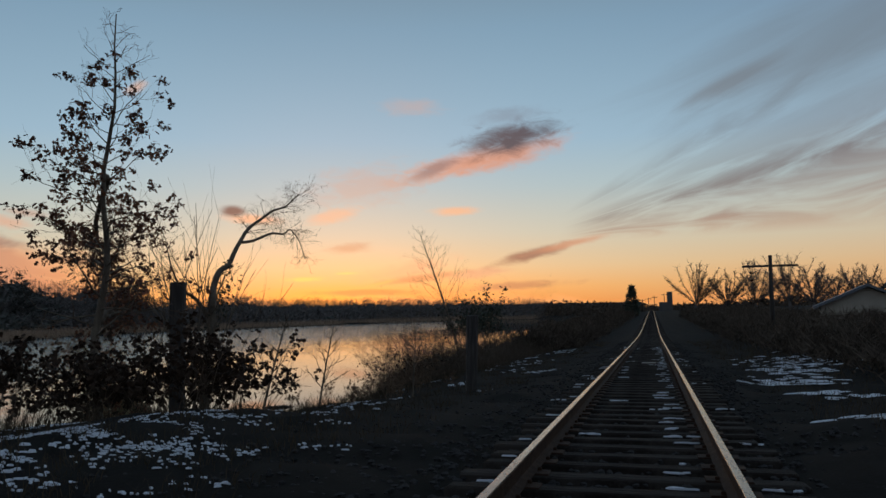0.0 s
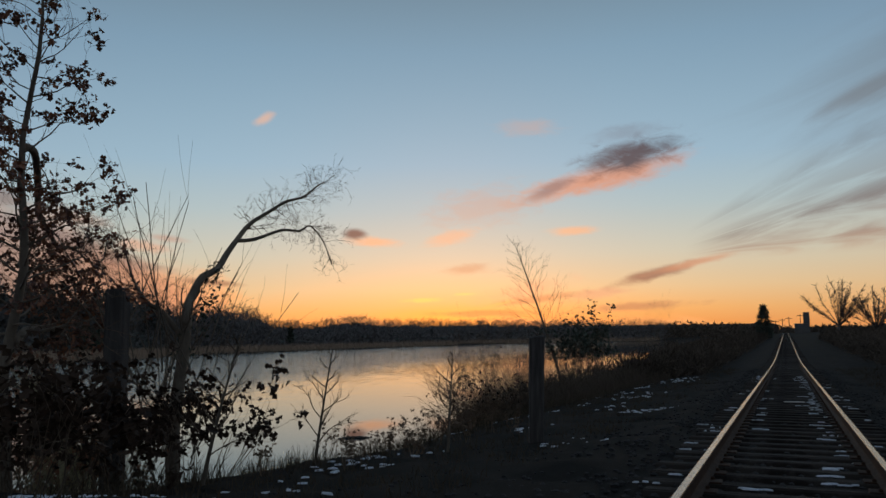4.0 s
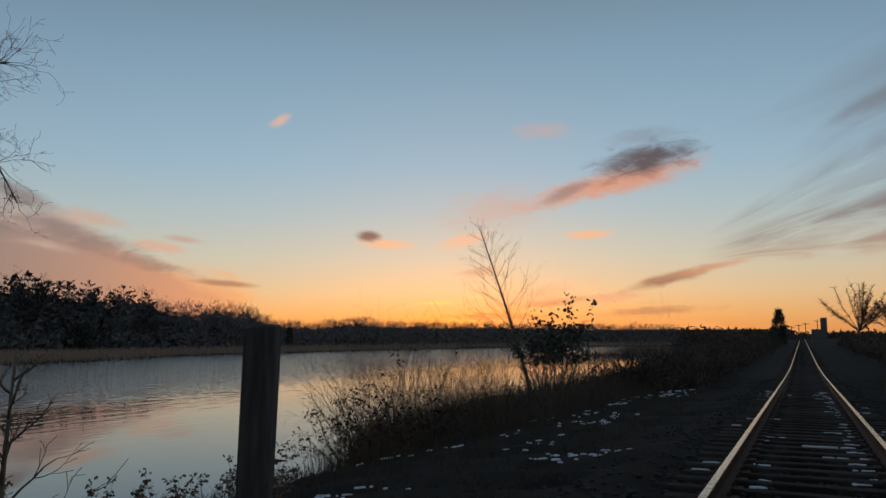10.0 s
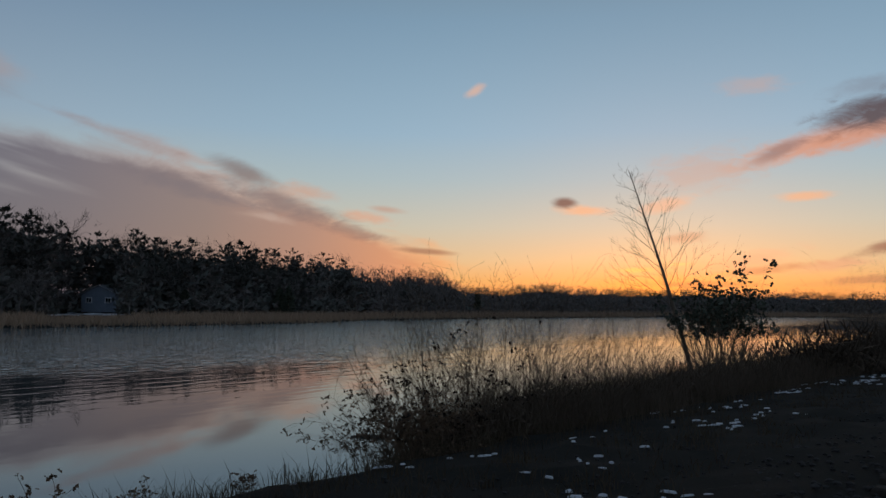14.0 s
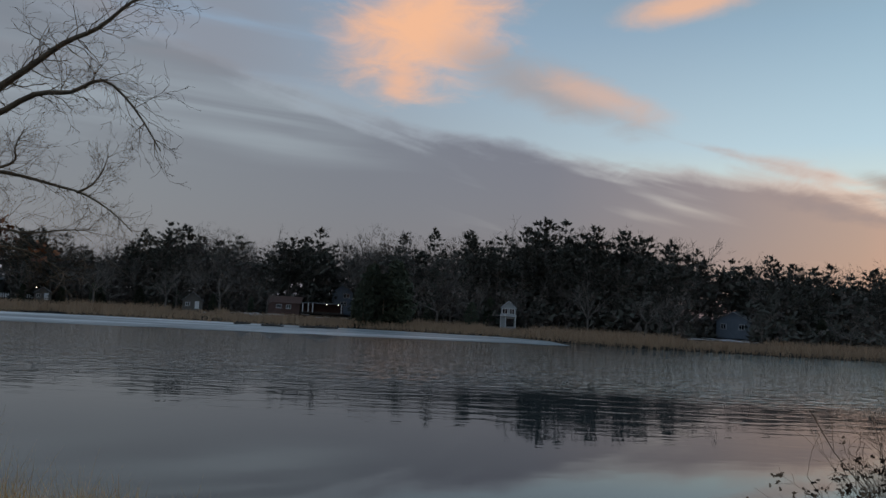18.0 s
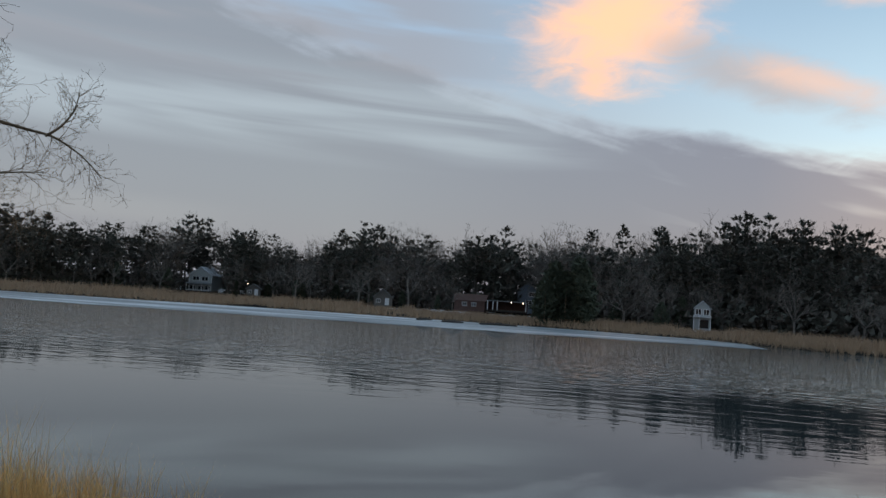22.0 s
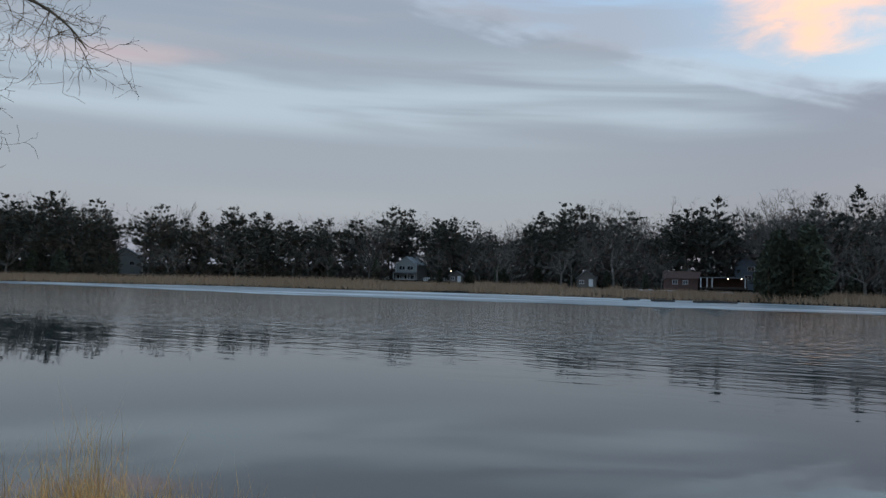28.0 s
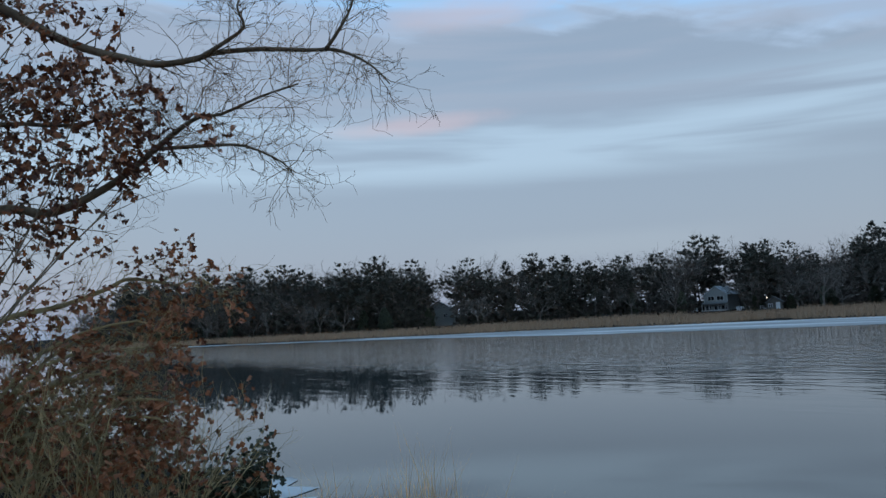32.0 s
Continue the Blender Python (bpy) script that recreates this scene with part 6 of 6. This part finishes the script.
def lake_house(at, turn):
    ob = thing("lake_house", "two-storey grey house with white trim, porch and snowy roof", "house", at)
    ob.rotation_euler = (0, 0, turn)
    sh = Shape()
    gable(sh, 7.6, 9.5, 5.6, 8.2)
    part("wall", sh, M_SIDING, ob)
    for s in roof_slabs(7.6, 9.5, 5.6, 8.2):
        part("roof", s, M_ROOFSNOW, ob)
    for y in (-3.8, 3.8):
        sh = Shape()
        sh.box((0.03, y, 2.6), (0.12, 0.22, 6.0))
        part("corner_board", sh, M_TRIM, ob)
    windows(ob, [(0.05, -1.5, 4.5), (0.05, 1.5, 4.5)], 2.2, 1.3)
    porch = Shape()
    porch.box((1.0, 0, 2.95), (2.3, 8.4, 0.16), Matrix.Rotation(0.22, 3, "Y"))
    part("porch_roof", porch, M_ROOF, ob)
    for y in (-3.9, -1.4, 1.4, 3.9):
        sh = Shape()
        sh.box((1.9, y, 1.4), (0.2, 0.2, 2.7))
        part("porch_post", sh, M_TRIM, ob)
    windows(ob, [(0.1, -2.5, 1.5), (0.1, 0.3, 1.5), (0.1, 2.7, 1.5)], 1.8, 1.3)
    sh = Shape()
    sh.box((1.9, 0, 0.45), (0.12, 8.0, 0.7))
    part("porch_rail", sh, M_TRIM, ob)
    sh = Shape()
    sh.box((-4, 1.2, 8.6), (0.7, 0.7, 1.4))
    part("chimney", sh, M_CONCRETE, ob)


def shore_hut(at, turn):
    ob = thing("boat_house", "narrow two-storey pale boathouse with white posts among the reeds", "boathouse", at)
    ob.rotation_euler = (0, 0, turn)
    sh = Shape()
    gable(sh, 3.6, 4.2, 4.7, 6.3)
    part("wall", sh, M_SIDING, ob)
    for s in roof_slabs(3.6, 4.2, 4.7, 6.3, over=0.3):
        part("roof", s, M_ROOFSNOW, ob)
    windows(ob, [(0.05, -0.85, 3.9), (0.05, 0.85, 3.9)], 1.2, 1.3)
    # no opening is cut: a dark panel stands in for the doorway's shade
    sh = Shape()
    sh.box((0.04, 0.4, 1.2), (0.08, 2.0, 1.9))
    part("door", sh, M_PANE, ob, "dark panel painted as the shade inside an open doorway")
    for y in (-1.8, -0.6, 1.8):
        sh = Shape()
        sh.box((0.6, y, 1.4), (0.18, 0.18, 3.4))
        part("post", sh, M_TRIM, ob)
    sh = Shape()
    sh.box((0.4, 0, 2.8), (1.1, 4.0, 0.16))
    part("balcony", sh, M_TRIM, ob)


def plain_house(name, label, at, turn, w, d, eave, ridge, wall, roof, wins, win_size=(1.4, 1.2)):
    ob = thing(name, label, "house", at)
    ob.rotation_euler = (0, 0, turn)
    sh = Shape()
    gable(sh, w, d, eave, ridge)
    part("wall", sh, wall, ob)
    for s in roof_slabs(w, d, eave, ridge):
        part("roof", s, roof, ob)
    windows(ob, wins, *win_size)
    return ob


lake_house((-237.5, -95.5, -2.5), radians(4))
shore_hut((-185.5, 55, -2.6), radians(-10))
plain_house("wooded_house", "pale house half hidden between dark trees", (-186, -170.5, -1.0), radians(40), 11, 9, 4.2, 7.2, M_SIDING, M_ROOF, [(0.05, -3, 2.4), (0.05, 2.5, 2.4)])
plain_house("blue_house", "blue-grey two-storey house behind the cottage", (-228, 12.5, -1.2), radians(2), 6, 9, 5.6, 7.8, M_BLUEWALL, M_ROOF, [(0.05, 1.2, 4.6), (0.05, 0.4, 2.2)], (1.7, 1.2))


def red_cottage(at):
    """Low cottage, its ridge along the shore, with an open porch at one end."""
    ob = thing("red_cottage", "low dull red cottage with a dark open porch", "house", at)
    sh = Shape()
    gable(sh, 6.0, 8.5, 2.4, 4.0)
    sh.v = [(y, x, z) for x, y, z in sh.v]
    part("wall", sh, M_BRICKRED, ob)
    for s in roof_slabs(6.0, 8.5, 2.4, 4.0):
        s.v = [(y, x, z) for x, y, z in s.v]
        part("roof", s, M_BRICKRED, ob)
    windows(ob, [(3.05, -3.0, 1.4), (3.05, -5.6, 1.4)], 1.2, 1.0)
    sh = Shape()
    sh.box((1.0, 6.2, 2.75), (6.0, 11.6, 0.2), bevel=0.03)
    part("porch_roof", sh, M_ROOF, ob)
    sh = Shape()
    sh.box((-1.9, 6.0, 1.2), (0.2, 11.0, 3.0))
    part("porch_wall", sh, M_BRICKRED, ob)
    sh = Shape()
    sh.box((1.0, 6.0, 0.1), (6.0, 11.4, 0.3), bevel=0.03)
    part("deck", sh, M_POST, ob)
    for y in (0.9, 2.4, 3.6, 11.4):
        sh = Shape()
        sh.box((3.8, y, 1.45), (0.22, 0.22, 2.5))
        part("porch_post", sh, M_TRIM, ob)
    for y in (7.4, 10.6):
        sh = Shape()
        sh.tube([Vector((3.9, y, 2.4)), Vector((3.9, y, 2.5)), Vector((3.9, y, 2.62))], [0.10, 0.13, 0.08], 8)
        part("lamp", sh, M_LAMP, ob, "small lit porch lamp")
    sh = Shape()
    sh.box((-0.5, -2.5, 4.3), (0.7, 0.7, 1.4), bevel=0.03)
    part("chimney", sh, M_CONCRETE, ob)


red_cottage((-216, 1.8, -1.9))


def lawn_shed(at, turn, w, d, eave, ridge, label, lit=False):
    ob = plain_house("lawn_shed", label, at, turn, w, d, eave, ridge, M_CONCRETE, M_ROOF, [(0.05, -w * 0.25, 1.1)], (1.0, 0.9))
    sh = Shape()
    sh.box((0.06, w * 0.22, 0.95), (0.08, 1.1, 1.9), bevel=0.02)
    part("door", sh, M_TRIM, ob, "white door")
    if lit:
        sh = Shape()
        sh.tube([Vector((0.15, -w * 0.4, ridge - 0.1)), Vector((0.15, -w * 0.4, ridge + 0.15))], [0.09, 0.07], 8)
        part("lamp", sh, M_LAMP, ob, "small lamp under the gable")


lawn_shed((-205, -25, -2.2), radians(14), 5.0, 6.0, 2.1, 4.2, "grey gabled shed with a white door by the lawn")
lawn_shed((-225, -71.3, -2.2), radians(20), 4.2, 4.5, 2.0, 3.4, "small dark shed with a lamp beside the fence", True)


def picket_fence(a, b):
    ob = thing("picket_fence", "low white picket fence beside the grey house", "fence", (a[0], a[1], g(*a)), "fences by the house")
    dx, dy = b[0] - a[0], b[1] - a[1]
    ln = math.hypot(dx, dy)
    ob.rotation_euler = (0, 0, math.atan2(dy, dx))
    for z in (0.4, 0.95):
        sh = Shape()
        sh.box((ln / 2, 0, z), (ln, 0.06, 0.12))
        part("rail", sh, M_TRIM, ob)
    for k in range(int(ln / 0.7) + 1):
        sh = Shape()
        sh.box((k * 0.7, 0.05, 0.62), (0.32, 0.05, 1.3), bevel=0.02)
        part("picket", sh, M_TRIM, ob)


picket_fence((-234.5, -106), (-234, -99.8))
picket_fence((-230, -85), (-229, -75))
for x, y, ln, turn in ((-139, 5, 4.5, 1.2), (-141, 13, 7.0, 1.5), (-143, -1, 3.0, 1.7)):
    sh = Shape()
    sh.tube([Vector((-ln / 2, 0, 0.15)), Vector((0, 0.15, 0.28)), Vector((ln / 2, -0.1, 0.22))], [0.18, 0.22, 0.12], 7)
    ob = part("shore_log", sh, M_DRIFT)
    ob.location, ob.rotation_euler = (x, y, WATER), (0, 0, turn)
    tagged(ob, "dark log lying on the ice at the far shore", "log", group="logs on the shore")
plain_house("shore_bungalow", "long low blue-grey house with snow in its yard", (-178, 108, -1.4), radians(-60), 9, 16, 3.2, 5.2, M_BLUEWALL, M_ROOF, [(0.05, -2.5, 1.8), (0.05, 2.5, 1.8)])
plain_house("cream_garage", "small cream-boarded garage beyond the hedge", (13.4, 57, -1.3), radians(-100), 5.4, 6.5, 2.1, 3.3, M_CREAM, M_ROOF, [])


def line_works(at):
    ob = thing("grain_works", "industrial buildings with a tower at the end of the line", "works", at)
    sh = Shape()
    sh.box((1.2, 0, 1.4), (5, 8, 5), bevel=0.1)
    part("shed_block", sh, M_CONCRETE, ob)
    sh = Shape()
    sh.box((3, 1, 3.4), (2.2, 2.2, 9.6), bevel=0.1)
    part("tower", sh, M_CONCRETE, ob)
    for k, x in enumerate((-8, -5.5, -3.2, 0.8)):
        sh = Shape()
        h = (5.2, 5.8, 6.4, 7.4)[k]
        sh.tube([Vector((x, -2, 0)), Vector((x, -2, h))], [0.16, 0.12], 6)
        sh.box((x, -2, h - 0.5), (2.4, 0.15, 0.18))
        part("power_pole", sh, M_POST, ob)


line_works((4.5, 335, -1.6))
